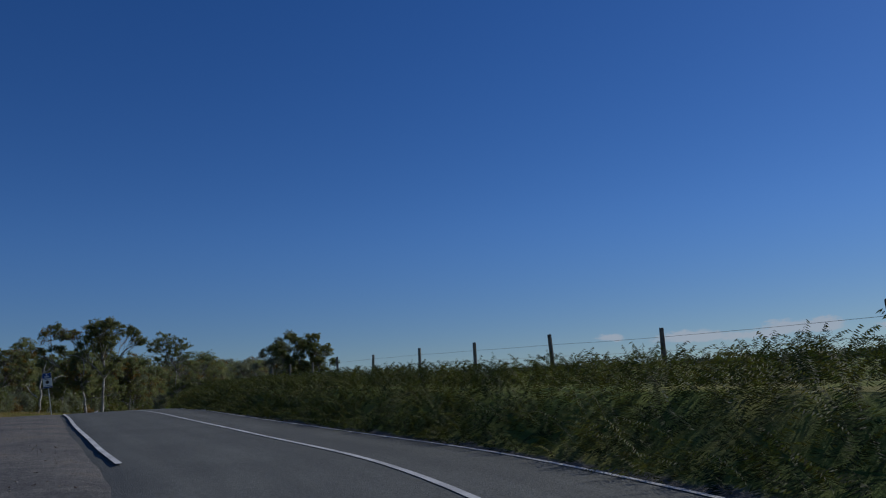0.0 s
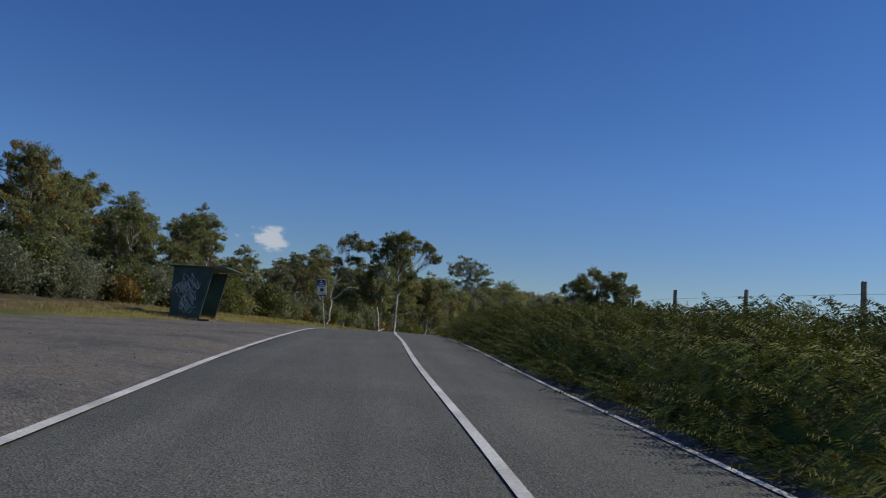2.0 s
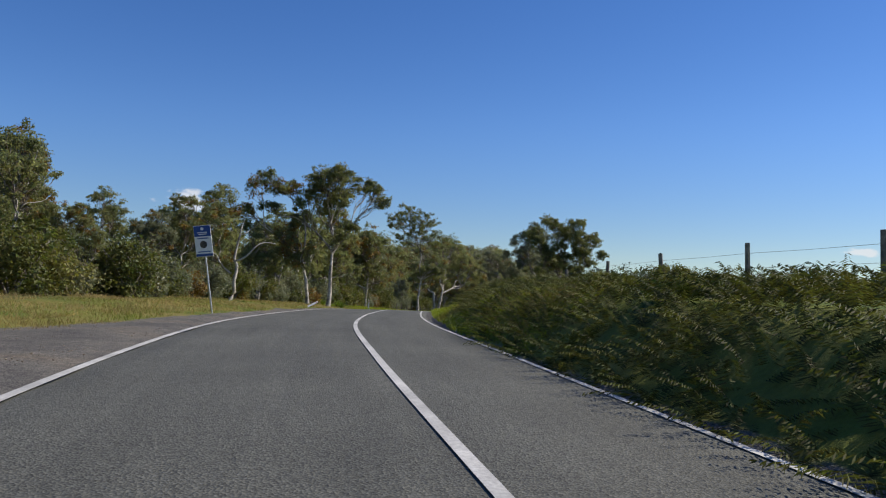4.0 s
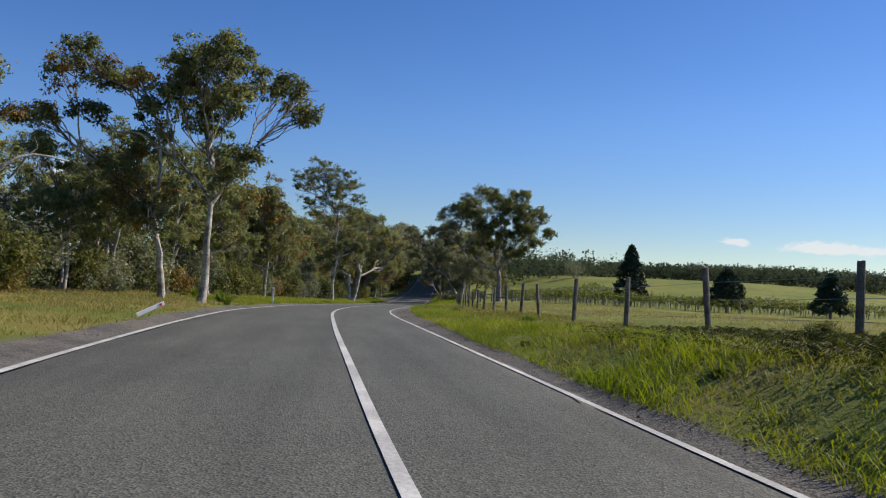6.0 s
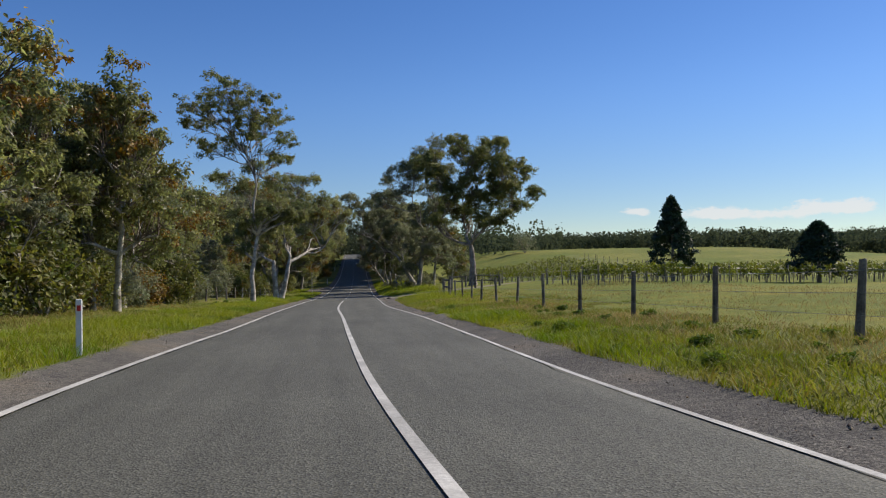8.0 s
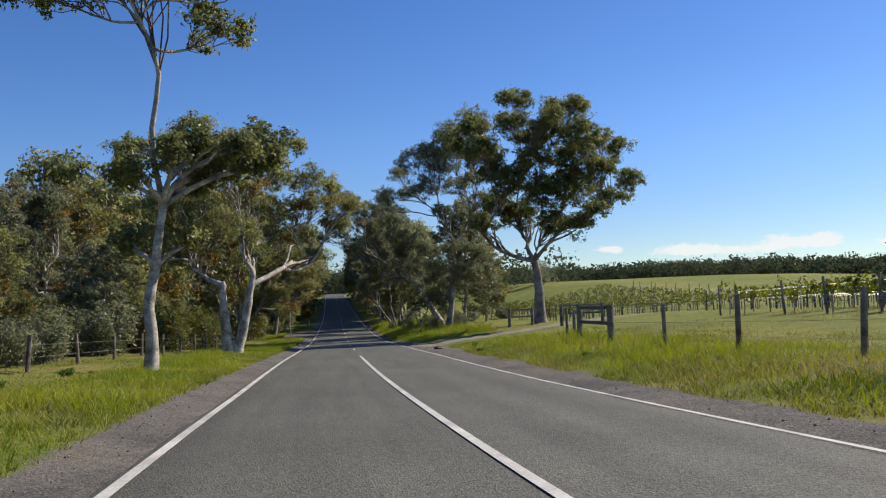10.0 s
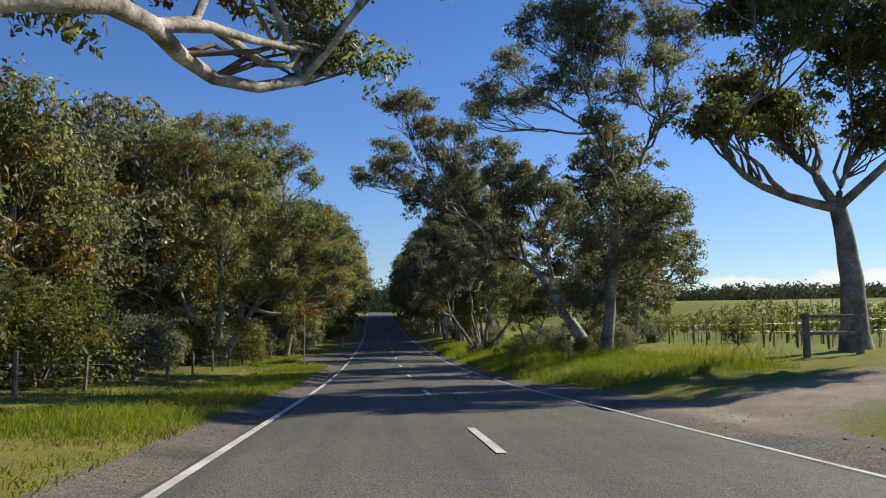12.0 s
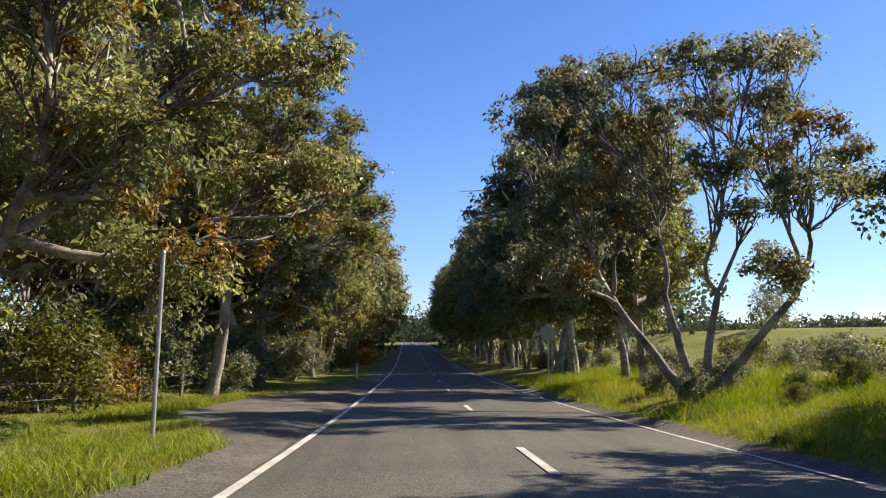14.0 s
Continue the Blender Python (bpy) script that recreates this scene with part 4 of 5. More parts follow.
tree("gum_tree", 20, -52.5, 233.2, 0.24, 5.0, [(1.3, -1.3, 11.9, 0.9, 0.4), (3.1, 0.3, 11.8, 0.8, 0.5), (2.9, -0.7, 9.9, 0.9, 0.6), (4.6, 0.9, 10.3, 0.8, 0.6), (4.1, -0.1, 8.6, 0.9, 0.6), (5.1, -1, 7.8, 0.8, 0.6), (5.7, 0.5, 7.1, 0.6, 0.5), (5.1, -0.4, 6, 0.7, 0.4), (3.6, 1.1, 7.8, 1, 0.6), (2.7, 0.2, 6.4, 0.8, 0.5), (1.6, -0.8, 10.2, 0.9, 0.7), (1.2, 0.8, 8.4, 1, 0.8), (2.3, -0.2, 5.1, 0.9, 0.7), (0.8, -1.2, 5.5, 0.9, 0.7)], "tall eucalyptus hanging its drooping crown over the lane", M_LEAF_D, M_BARK_M, lean=(0.5, 0.0), clump=0.6, count=132, size=0.15, bare=1.4, right=(0.95, 0.32), dens=1.15, flat=0.72)
# great crown at the wood edge
tree("gum_tree", 22, -54.2, 219.0, 0.26, 3.4, [(-2.3, -3.1, 12.9, 1.5, 0.6), (-0.4, 0.7, 14.9, 1.7, 0.6), (1.3, -1.6, 14.5, 1.1, 0.5), (3.7, 2.2, 15.5, 1.2, 0.5), (5.1, -0.2, 13.5, 0.9, 0.5), (5.5, -2.5, 11.4, 0.7, 0.5), (3.9, 1.3, 12.8, 1.3, 0.6), (1.4, -1.1, 12.2, 1.4, 0.6), (-1.5, 2.7, 13.3, 1.9, 0.7), (-3.9, 0.4, 12.4, 1.5, 0.7), (-2.9, -2, 9, 1.6, 0.8), (-0.8, 1.8, 10.4, 1.8, 0.9), (2, -0.5, 10.1, 1.7, 0.8), (4.4, -2.9, 8.9, 1.2, 0.7), (7, 0.9, 9.2, 1.1, 0.7), (7.5, -1.4, 7.1, 1, 0.7), (8.8, 2.4, 5.6, 1, 0.8), (6.2, 0, 7, 1.3, 0.9), (3.1, -2.3, 7.3, 1.6, 0.9), (0.4, 1.5, 7.7, 1.8, 1.1), (-2.6, -0.9, 6.6, 1.9, 1.1), (-1.4, 2.9, 4.6, 1.9, 1.1), (1.7, 0.6, 4.8, 1.8, 1), (4.1, -1.8, 4.7, 1.4, 1), (7.1, 2, 4.7, 1.2, 0.9), (5.3, -0.3, 2.8, 1.3, 0.7), (2, -2.7, 2.2, 1, 0.5), (-3.8, 1.1, 4.2, 1.5, 1.1)], "great leafy eucalyptus with olive and rusty foliage at the wood edge", M_LEAF, M_BARK_M, lean=(0.3, 0.2), clump=0.6, count=132, size=0.15, second=(0.16, M_LEAF_O), bare=1.4, stems=3, right=(0.92, 0.38), dens=0.9, flat=0.72)


# wood along the left side: a few grown forms, copied
def wood():
    rng = np.random.default_rng(77)
    forms = []
    mats = [M_LEAF, M_LEAF_G, M_LEAF_D, M_LEAF, M_LEAF_G, M_LEAF]
    for k in range(7):
        hh = rng.uniform(8.6, 10.2)
        lobes = [(rng.normal(0, 0.5), rng.normal(0, 0.5), hh - 0.8, rng.uniform(1.4, 1.9), 0.9)]
        for q in range(5):
            aa = q * 72 + rng.uniform(-25, 25)
            zz = hh * rng.uniform(0.48, 0.84)
            rr = rng.uniform(1.3, 2.2)
            lobes.append((rr * math.cos(radians(aa)), rr * math.sin(radians(aa)), zz, rng.uniform(1.0, 1.6), rng.uniform(0.8, 1.3)))
        lobes.append((rng.normal(0, 1.0), rng.normal(0, 1.0), hh * 0.38, 1.2, 0.8))
        forms.append(tree("gum_tree", 200 + k, -300 - 15 * k, 60, 0.13, hh * 0.42, lobes, "slim eucalyptus with thin pale trunk in the roadside wood", mats[k % 6], lean=(rng.normal(0, 0.5), rng.normal(0, 0.5)), clump=0.52, count=120, size=0.17, dens=0.75, stems=1 + k % 2, second=(0.10, M_LEAF_O) if k % 2 == 0 else None, group="roadside wood"))
    thick = []
    for k in range(8):
        far = k > 4
        hh = rng.uniform(8.8, 10.0)
        lobes = []
        for q in range(13):
            zz = hh * (0.26 + 0.68 * (q + rng.random()) / 13)
            wide = 1.9 * math.sin(math.pi * min(0.93, 0.22 + 0.75 * zz / hh)) + 0.3
            aa = q * 137.5 + rng.uniform(-20, 20)
            lobes.append((wide * 0.75 * math.cos(radians(aa)), wide * 0.75 * math.sin(radians(aa)), zz, rng.uniform(1.0, 1.5), rng.uniform(0.7, 1.1)))
        thick.append(tree("gum_tree", 240 + k, -300 - 15 * k, 100, 0.15, hh * 0.4, lobes, "young eucalyptus with low leafy sprays at the wood edge", [M_LEAF, M_LEAF_D, M_LEAF, M_LEAF_G, M_LEAF, M_LEAF, M_LEAF, M_LEAF_G][k], M_BARK, lean=(rng.normal(0, 0.4), rng.normal(0, 0.4)), clump=0.72 if far else 0.5, count=54 if far else 120, size=0.24 if far else 0.17, dens=0.6 if far else 0.65, droop=0.9, flat=0.75, second=(0.08 + 0.05 * (k % 3), M_LEAF_O), group="roadside wood", bare=0.6))
    for f in forms:
        f["group"] = "roadside wood"
    used = set()
    def put(x, y, sc, dense=False, back=False):
        # low growth beside the sign on the bend
        if math.hypot(x + 39.6, y - 80.4) < 2.6:
            sc = sc * 0.74
        k = int(rng.integers(12, 15)) if back else int(rng.integers(7, 12)) if dense else int(rng.integers(7))
        m = pose(x, y, gz(x, y), 0, 0, rng.uniform(0, 360)) @ Matrix.Scale(sc, 4)
        f = thick[k - 7] if k > 6 else forms[k]
        if k not in used:
            used.add(k)
            f.matrix_world = m
            return
        copy_thing(f, m)
    # left rows, closing in on the road further along
    for x, y, sc in ((-43.2, 117.0, 1.1), (-43.4, 130.0, 1.05), (-45.2, 126.0, 1.0), (-45.4, 136.0, 1.05), (-47.0, 131.0, 1.1)):
        put(x, y, sc, True)
    for row, step in enumerate((4.4, 6.0, 9.0)):
        for s in np.arange((86, 80, 66)[row], 400 if row == 0 else 330, step):
            edge = np.interp(s, [40, 95, 108, 142, 150, 200, 240, 330], [17, 12.5, 10.5, 10.2, 12.0, 12.4, 8.6, 7.4])
            ss = s + rng.uniform(-1.6, 1.6)
            if row == 0 and 186 < s < 246:
                continue
            x, y = (float(q) for q in at(ss, -edge - row * 5.5 - rng.uniform(0, 2.6)))
            if any(math.hypot(x - a, y - b) < 3.0 for a, b in ((-35.8, 97.8), (-37.4, 97.4), (-43.78, 156.86), (-45.38, 175.44), (-52.5, 233.2), (-54.2, 219.0))):
                continue
            put(x, y, float(rng.uniform(0.85, 1.15) * np.interp(s, [40, 100, 112, 120, 141, 147, 172, 188, 205, 230, 330], [0.7, 0.8, 0.92, 1.0, 1.0, 0.52, 0.55, 0.75, 1.1, 1.35, 1.35])), dense=bool(rng.random() < np.interp(s, [80, 100, 150, 190, 205], [0.25, 0.2, 0.25, 0.5, 0.8])), back=(row == 2 and s > 150) or s > 275 or (row == 1 and s > 195))
    for s, o, sc in ((192.5, -13.5, 0.66), (198.5, -15.0, 0.7), (204.0, -13.8, 0.76)):
        x, y = (float(q) for q in at(s, o))
        put(x, y, sc)
    # behind the lay-by
    for x, y, sc in ((-41.0, 68.0, 0.95), (-38.6, 77.0, 0.55), (-37.5, 62.0, 0.8), (-43.0, 63.0, 1.0), (-36.0, 68.0, 0.5), (-42.0, 74.0, 0.95), (-46.0, 58.0, 1.0), (-44.0, 54.0, 0.9), (-39.0, 58.0, 0.85), (-41.5, 82.0, 0.5), (-42.5, 88.0, 0.6), (-43.5, 94.0, 0.8)):
        put(x, y, sc)
    for s in np.arange(40, 92, 5.0):
        for row in range(2):
            x, y = (float(q) for q in at(s + rng.uniform(-2, 2), -21 - row * 8 - rng.uniform(0, 4)))
            put(x, y, float(rng.uniform(0.95, 1.3) * np.interp(s, [40, 50, 56, 70], [0.6, 0.75, 0.85, 0.75])), dense=row == 0)
    # right side beyond the farm track
    for s, o, sc in ((222, 12.5, 0.95), (228, 16.0, 0.95), (240, 19.0, 0.4)):
        x, y = (float(q) for q in at(s, o))
        put(x, y, sc, True)
    for row, step in enumerate((4.4, 6.0)):
        for s in np.arange(242 if row == 0 else 264, 400, step):
            x, y = (float(q) for q in at(s + rng.uniform(-2, 2), 6.6 + row * 5 + rng.uniform(0, 1.6)))
            put(x, y, float(rng.uniform(1.05, 1.35)), dense=bool(rng.random() < 0.75), back=s > 285 or row == 1)


wood()


def shrubs():
    rng = np.random.default_rng(31)
    kinds = []
    for k, (w, h, m, lab) in enumerate([(2.6, 1.9, M_SHRUB, "green roadside shrub at the wood edge"), (2.2, 1.6, M_LEAF_G, "grey-green scrubby bush at the wood edge"), (2.4, 1.8, M_LEAF_O, "rusty orange flowering bush at the wood edge"), (3.0, 2.6, M_LEAF_G, "dense grey-green understorey bush in the wood"), (1.8, 1.2, M_SHRUB, "low green shrub in rough grass")]):
        e = hold("bush", Matrix.Translation((-300, 20 + 8 * k, 0)), lab, "bush", "understorey")
        sub("branch", stems_mesh(60 + k, w, h), e)
        sub("foliage", shrub_mesh(50 + k, w, h, (150, 150, 150, 110, 200)[k], (0.13, 0.13, 0.13, 0.13, 0.085)[k], m), e)
        kinds.append(e)
    used = set()
    def put(k, x, y, sc):
        m = pose(x, y, gz(x, y), 0, 0, rng.uniform(0, 360)) @ Matrix.Scale(sc, 4)
        if k in used:
            copy_thing(kinds[k], m)
        else:
            used.add(k)
            kinds[k].matrix_world = m
    for s in np.arange(56, 330, 2.6):
        edge = np.interp(s, [40, 95, 110, 150, 172, 215, 235, 260, 330], [16, 12, 10, 9.6, 11.4, 11.6, 9.0, 8.0, 7.8])
        k = int(rng.choice([0, 1, 2, 1, 0, 1]))
        x, y = at(s + rng.uniform(-1, 1), -edge - rng.uniform(0, 3))
        put(k, x, y, float(rng.uniform(0.75, 1.45)))
        if rng.random() < 0.6:
            x, y = at(s + rng.uniform(-1, 1), -edge - rng.uniform(4, 12))
            put(3, x, y, float(rng.uniform(0.6, 1.1)))
    # tall thicket behind the lay-by and the bend
    for s in np.arange(50, 116, 1.7):
        edge = np.interp(s, [50, 66, 80, 95, 116], [17, 13, 10.4, 10.2, 10.4])
        for d in (0.8, 3.6):
            x, y = at(s + rng.uniform(-1, 1), -edge - d - rng.uniform(0, 2.2))
            if math.hypot(x + 36.5, y - 97.6) > 2.2:
                put(int(rng.choice([0, 1, 3, 1, 2, 0])), x, y, float(rng.uniform(0.75, 1.25)))
    for s in np.arange(40, 62, 2.4):
        x, y = at(s, -rng.uniform(16, 22))
        put(int(rng.choice([0, 1, 2, 1])), x, y, float(rng.uniform(0.8, 1.4)))
    for s in np.arange(212, 330, 2.6):
        x, y = at(s + rng.uniform(-1, 1), rng.uniform(7.8, 12))
        put(int(rng.choice([1, 4, 1, 4])), x, y, float(rng.uniform(0.45, 0.8)))
    for s in np.arange(228, 262, 3.0):
        x, y = at(s + rng.uniform(-1, 1), rng.uniform(13, 24))
        put(int(rng.choice([1, 0, 1])), x, y, float(rng.uniform(0.5, 0.9)))
    for s, o, sc in ((228.5, 6.6, 0.5), (230.5, 7.6, 0.6), (232.0, 5.6, 0.45), (233.5, 7.0, 0.55), (236.0, 6.0, 0.5), (231.5, 9.6, 0.6), (226.0, 8.6, 0.5)):
        x, y = at(s, o)
        put(1 if s > 231 else 4, x, y, sc)
    for s, o, sc in ((186.5, -11.6, 1.25), (183.8, -12.6, 1.1), (189.0, -12.8, 1.0)):
        x, y = at(s, o)
        put(2, x, y, sc)
    # round bush in the vineyard
    put(3, -4.5, 313.0, 2.0)
    for s, o in ((296, -6.6), (301, -7.2)):
        x, y = at(s, o)
        put(2, x, y, 1.2)
    for x, y, sc in ((-33.9, 209.2, 0.3), (-31.3, 208.0, 0.32), (-35.5, 217.0, 0.4)):
        put(3, x, y, sc)
    # hedge at the end of the bracken bank
    for s, o, sc in ((66.0, 5.6, 0.6), (68.0, 6.8, 0.65), (69.0, 5.0, 0.5), (70.5, 6.2, 0.6), (72.0, 5.2, 0.5), (73.5, 6.2, 0.45), (75.0, 5.4, 0.4), (77.0, 5.6, 0.32)):
        x, y = at(s, o)
        put(4, x, y, sc * 1.25)
    # brambles on the face of the bank
    for s, o, sc in ((50.0, 4.4, 0.55), (52.0, 5.0, 0.6), (54.0, 4.4, 0.5), (57.0, 5.8, 0.6), (59.0, 6.3, 0.6), (61.5, 4.6, 0.55), (62.5, 5.6, 0.7), (63.8, 4.3, 0.5), (65.2, 4.9, 0.6), (67.0, 4.3, 0.5), (68.5, 4.6, 0.5)):
        x, y = at(s, o)
        put(4, x, y, sc)


shrubs()


def dead_tree(x, y):
    """A bare silver-white gum with a crooked stem and broken limbs."""
    rng = np.random.default_rng(90)
    vs, fs, b = [], [], 0
    for p0, p1, ra, rb in (((0, 0, -0.2), (0.35, 0.1, 2.6), 0.13, 0.09), ((0.35, 0.1, 2.6), (0.9, 0.1, 5.2), 0.085, 0.025), ((0.35, 0.1, 2.5), (2.9, 0.5, 3.7), 0.07, 0.02), ((0.2, 0.05, 1.7), (-1.2, 0.2, 3.1), 0.06, 0.02), ((0.7, 0.1, 4.2), (1.7, 0.2, 4.9), 0.04, 0.012), ((-0.6, 0.1, 2.6), (-0.7, 0.2, 3.6), 0.03, 0.012), ((1.6, 0.3, 3.1), (2.2, 0.2, 4.2), 0.035, 0.012)):
        path = limb_path(rng, np.array(p0, float), np.array(p1, float), 9, 0.05, 0.05)
        v, f = tube(path, np.linspace(ra, rb, 9), 8, b)
        vs.append(v); fs.append(f); b += len(v)
    ob = new("dead_tree", mesh_np("dead_tree", np.concatenate(vs), np.concatenate(fs), M_BARK, True))
    ob.matrix_world = pose(x, y, gz(x, y), 0, 0, 20)
    tagged(ob, "bare silver-white dead eucalyptus with crooked broken limbs", "tree")


dead_tree(-36.6, 82.4)


def weeds():
    rng = np.random.default_rng(47)
    kinds = []
    for k, (w, h) in enumerate(((0.5, 0.13), (0.36, 0.10), (0.62, 0.15))):
        e = hold("weed_clump", Matrix.Translation((-300, 140 + 5 * k, 0)), "leafy dark green weed clump in the verge grass", "weed", "verge weeds")
        sub("foliage", shrub_mesh(70 + k, w, h, 24, 0.075, M_WEED, 0.45), e)
        kinds.append(e)
    used = set()
    for s, o in [(rng.uniform(62, 132), 1) for _ in range(46)] + [(rng.uniform(135, 180), 1) for _ in range(8)] + [(rng.uniform(198, 245), 1) for _ in range(8)] + [(rng.uniform(80, 165), -1) for _ in range(10)]:
        off = -float(grav_l(s)) - rng.uniform(0.6, 4.5) if o < 0 else float(grav_r(s)) + rng.uniform(0.3, 4.2)
        x, y = (float(q) for q in at(s, off))
        k = int(rng.integers(3))
        m = pose(x, y, gz(x, y) - 0.03, 0, 0, rng.uniform(0, 360)) @ Matrix.Scale(float(rng.uniform(0.6, 1.2)), 4)
        if k in used:
            copy_thing(kinds[k], m)
        else:
            used.add(k)
            kinds[k].matrix_world = m


weeds()


# ---- far woods on the ridge ----
def far_woods():
    rng = np.random.default_rng(9)
    n = 5000
    a = rng.uniform(radians(-12), radians(80), n)
    near = np.interp(np.degrees(a), [8, 22, 80], [340, 310, 290])
    d = near + (590 - near) * rng.random(n) ** 1.25
    x, y = -30 + np.sin(a) * d, 97 + np.cos(a) * d
    s, o = station(x, y)
    keep = o > 45
    x, y = x[keep], y[keep]
    # and both sides of the road where it climbs away, closing over the crest
    s2_ = np.where(rng.random(700) < 0.45, rng.uniform(325, 480, 700), rng.uniform(480, 590, 700))
    o2_ = np.where(rng.random(700) < 0.55, -1, 1) * (7.5 + rng.random(700) ** 1.5 * 60)
    o2_ = np.where(s2_ > 490, rng.uniform(-28, 28, 700), o2_)
    x2_, y2_ = at(s2_, o2_)
    x, y = np.concatenate([x, x2_]), np.concatenate([y, y2_])
    z = ground_z(x, y)
    hh = rng.uniform(5.6, 8.0, len(x)) * np.concatenate([np.ones(len(x) - 700), np.where(s2_ > 470, 2.0, 1.3)])
    cs, rs = [], []
    for k in range(3):
        q = rng.normal(0, 2.1, (len(x), 2))
        cs.append(np.stack([x + q[:, 0], y + q[:, 1], z + hh * rng.uniform(0.05, 0.86, len(x))], 1))
        rs.append(hh * 0.3)
    v, f = leaves(rng, np.concatenate(cs), np.concatenate(rs), 24, 0.75, 0.0, 0.75, 3.0, 8)
    ob = new("far_woodland", mesh_np("far_woodland", v, f, M_FAR))
    tagged(ob, "dark eucalyptus woodland along the distant ridge", "woodland", kind="stuff")


far_woods()


# ---- fences ----
def fence(name, stations, offs, h, label, group, wires=(0.35, 0.7, 1.05)):
    root = hold(name, Matrix.Translation((0, 0, 0)), label, "fence", group)
    rng = np.random.default_rng(len(stations))
    tops = []
    for s, o in zip(stations, offs):
        x, y = (float(q) for q in at(s, o))
        z = gz(x, y)
        hh = h * rng.uniform(0.93, 1.07)
        bm = bmesh.new()
        cyl_bm(bm, 0.068, 0.060, hh + 0.3, Matrix.Translation((0, 0, hh / 2 - 0.15)), 9)
        for v in bm.verts:
            v.co.x += rng.normal(0, 0.006)
            v.co.y += rng.normal(0, 0.006)
            if v.co.z > hh * 0.8:
                v.co.z += rng.normal(0, 0.012)
        p = part("post", bm, M_WOOD, root)
        p.matrix_world = pose(x, y, z, rng.normal(0, 2.0), rng.normal(0, 2.0), rng.uniform(0, 360))
        tops.append((x, y, z))
    tops = np.array(tops)
    for w in wires:
        path = tops + np.array([0, 0, w * h / 1.3])
        mid = (path[:-1] + path[1:]) / 2 - np.array([0, 0, 0.012])
        full = np.empty((len(path) * 2 - 1, 3))
        full[::2], full[1::2] = path, mid
        v, f = tube(full, np.full(len(full), 0.004), 4, 0)
        sub("wire", mesh_np("wire", v, f, M_WIRE), root)
    return root


fs = np.concatenate([np.arange(-3.5, 20, 5.0), [21.5, 26.4, 31.4, 37.2, 42.6, 47.4, 52.2, 56.9, 61.5, 65.9, 70.2, 74.7, 79.1, 83.5, 87.9, 92.3, 96.5, 100.3, 104.8, 108.9, 113.9, 118.7, 123.5, 128.4], [133.2, 138.0, 142.8, 147.6, 151.6, 156.2, 160.6, 173.4, 175.6]])
fo = np.interp(fs, [0, 47, 58, 70, 84, 96, 105, 114, 128, 145, 155, 161, 172, 176], [9, 9.6, 9.25, 7.95, 7.5, 7.45, 7.8, 7.8, 7.9, 8.1, 8.3, 8.4, 9.4, 10.0])
fence("fence", fs, fo, 1.32, "weathered timber post and wire fence along the paddock", "paddock fences")
ls = np.arange(163, 262, 4.6)
fence("fence", ls, np.full(len(ls), -9.9), 1.05, "old leaning post and wire fence at the wood edge", "paddock fences", (0.5, 0.95))


# ---- vineyard ----
def vineyard():
    rng = np.random.default_rng(41)
    ux, uy = math.sin(radians(74)), math.cos(radians(74))
    for k in range(30):
        s = 163 + k * 3.4
        x0, y0 = (float(q) for q in at(s, 19 + (8 if 182 < s < 200 else 0) + rng.uniform(0, 1)))
        ln = 58 if k < 15 else 31
        root = hold("vine_row", Matrix.Translation((0, 0, 0)), "row of leafy young vines on timber posts", "vineyard row", "vine rows")
        t = np.arange(0, ln, 6.0)
        px, py = x0 + ux * t, y0 + uy * t
        pz = ground_z(px, py)
        if k == 0:
            bm0 = bmesh.new()
            cyl_bm(bm0, 0.06, 0.05, 1.75, Matrix.Translation((0, 0, 0.72)), 6)
            me = bpy.data.meshes.new("post")
            bm0.to_mesh(me); bm0.free()
            me.materials.append(M_WOOD)
        for a, b, c in zip(px, py, pz):
            p = sub("post", me, root)
            p.matrix_world = pose(float(a), float(b), float(c), rng.normal(0, 2), rng.normal(0, 2), 0)
        for w in (0.8, 1.25):
            v, f = tube(np.stack([px, py, pz + w], 1), np.full(len(px), 0.006), 4, 0)
            sub("wire", mesh_np("wire", v, f, M_WIRE), root)
        tt = np.arange(0.5, ln - 6, 0.9) + rng.uniform(-0.2, 0.2, len(np.arange(0.5, ln - 6, 0.9)))
        vx, vy = x0 + ux * tt, y0 + uy * tt
        c = np.stack([vx, vy, ground_z(vx, vy) + rng.uniform(0.95, 1.35, len(tt))], 1)
        v, f = leaves(rng, c, rng.uniform(0.3, 0.6, len(tt)), 70 if k < 3 else 34, 0.19, -0.2, 0.9, 2.2)
        sub("foliage", mesh_np("foliage", v, f, M_VINE), root)
        vs, fs_, b = [], [], 0
        for q in c[::2]:
            g = q.copy()
            g[2] -= q[2] - gz(q[0], q[1]) + 0.1
            v, f = tube(np.array([g, g + (q - g) * 0.5 + np.array([0.05, 0.03, 0]), q]), [0.035, 0.03, 0.02], 4, b)
            vs.append(v); fs_.append(f); b += len(v)
        tagged(sub("stem", mesh_np("stem", np.concatenate(vs), np.concatenate(fs_), M_BARK_D), root), kind="stuff")


vineyard()


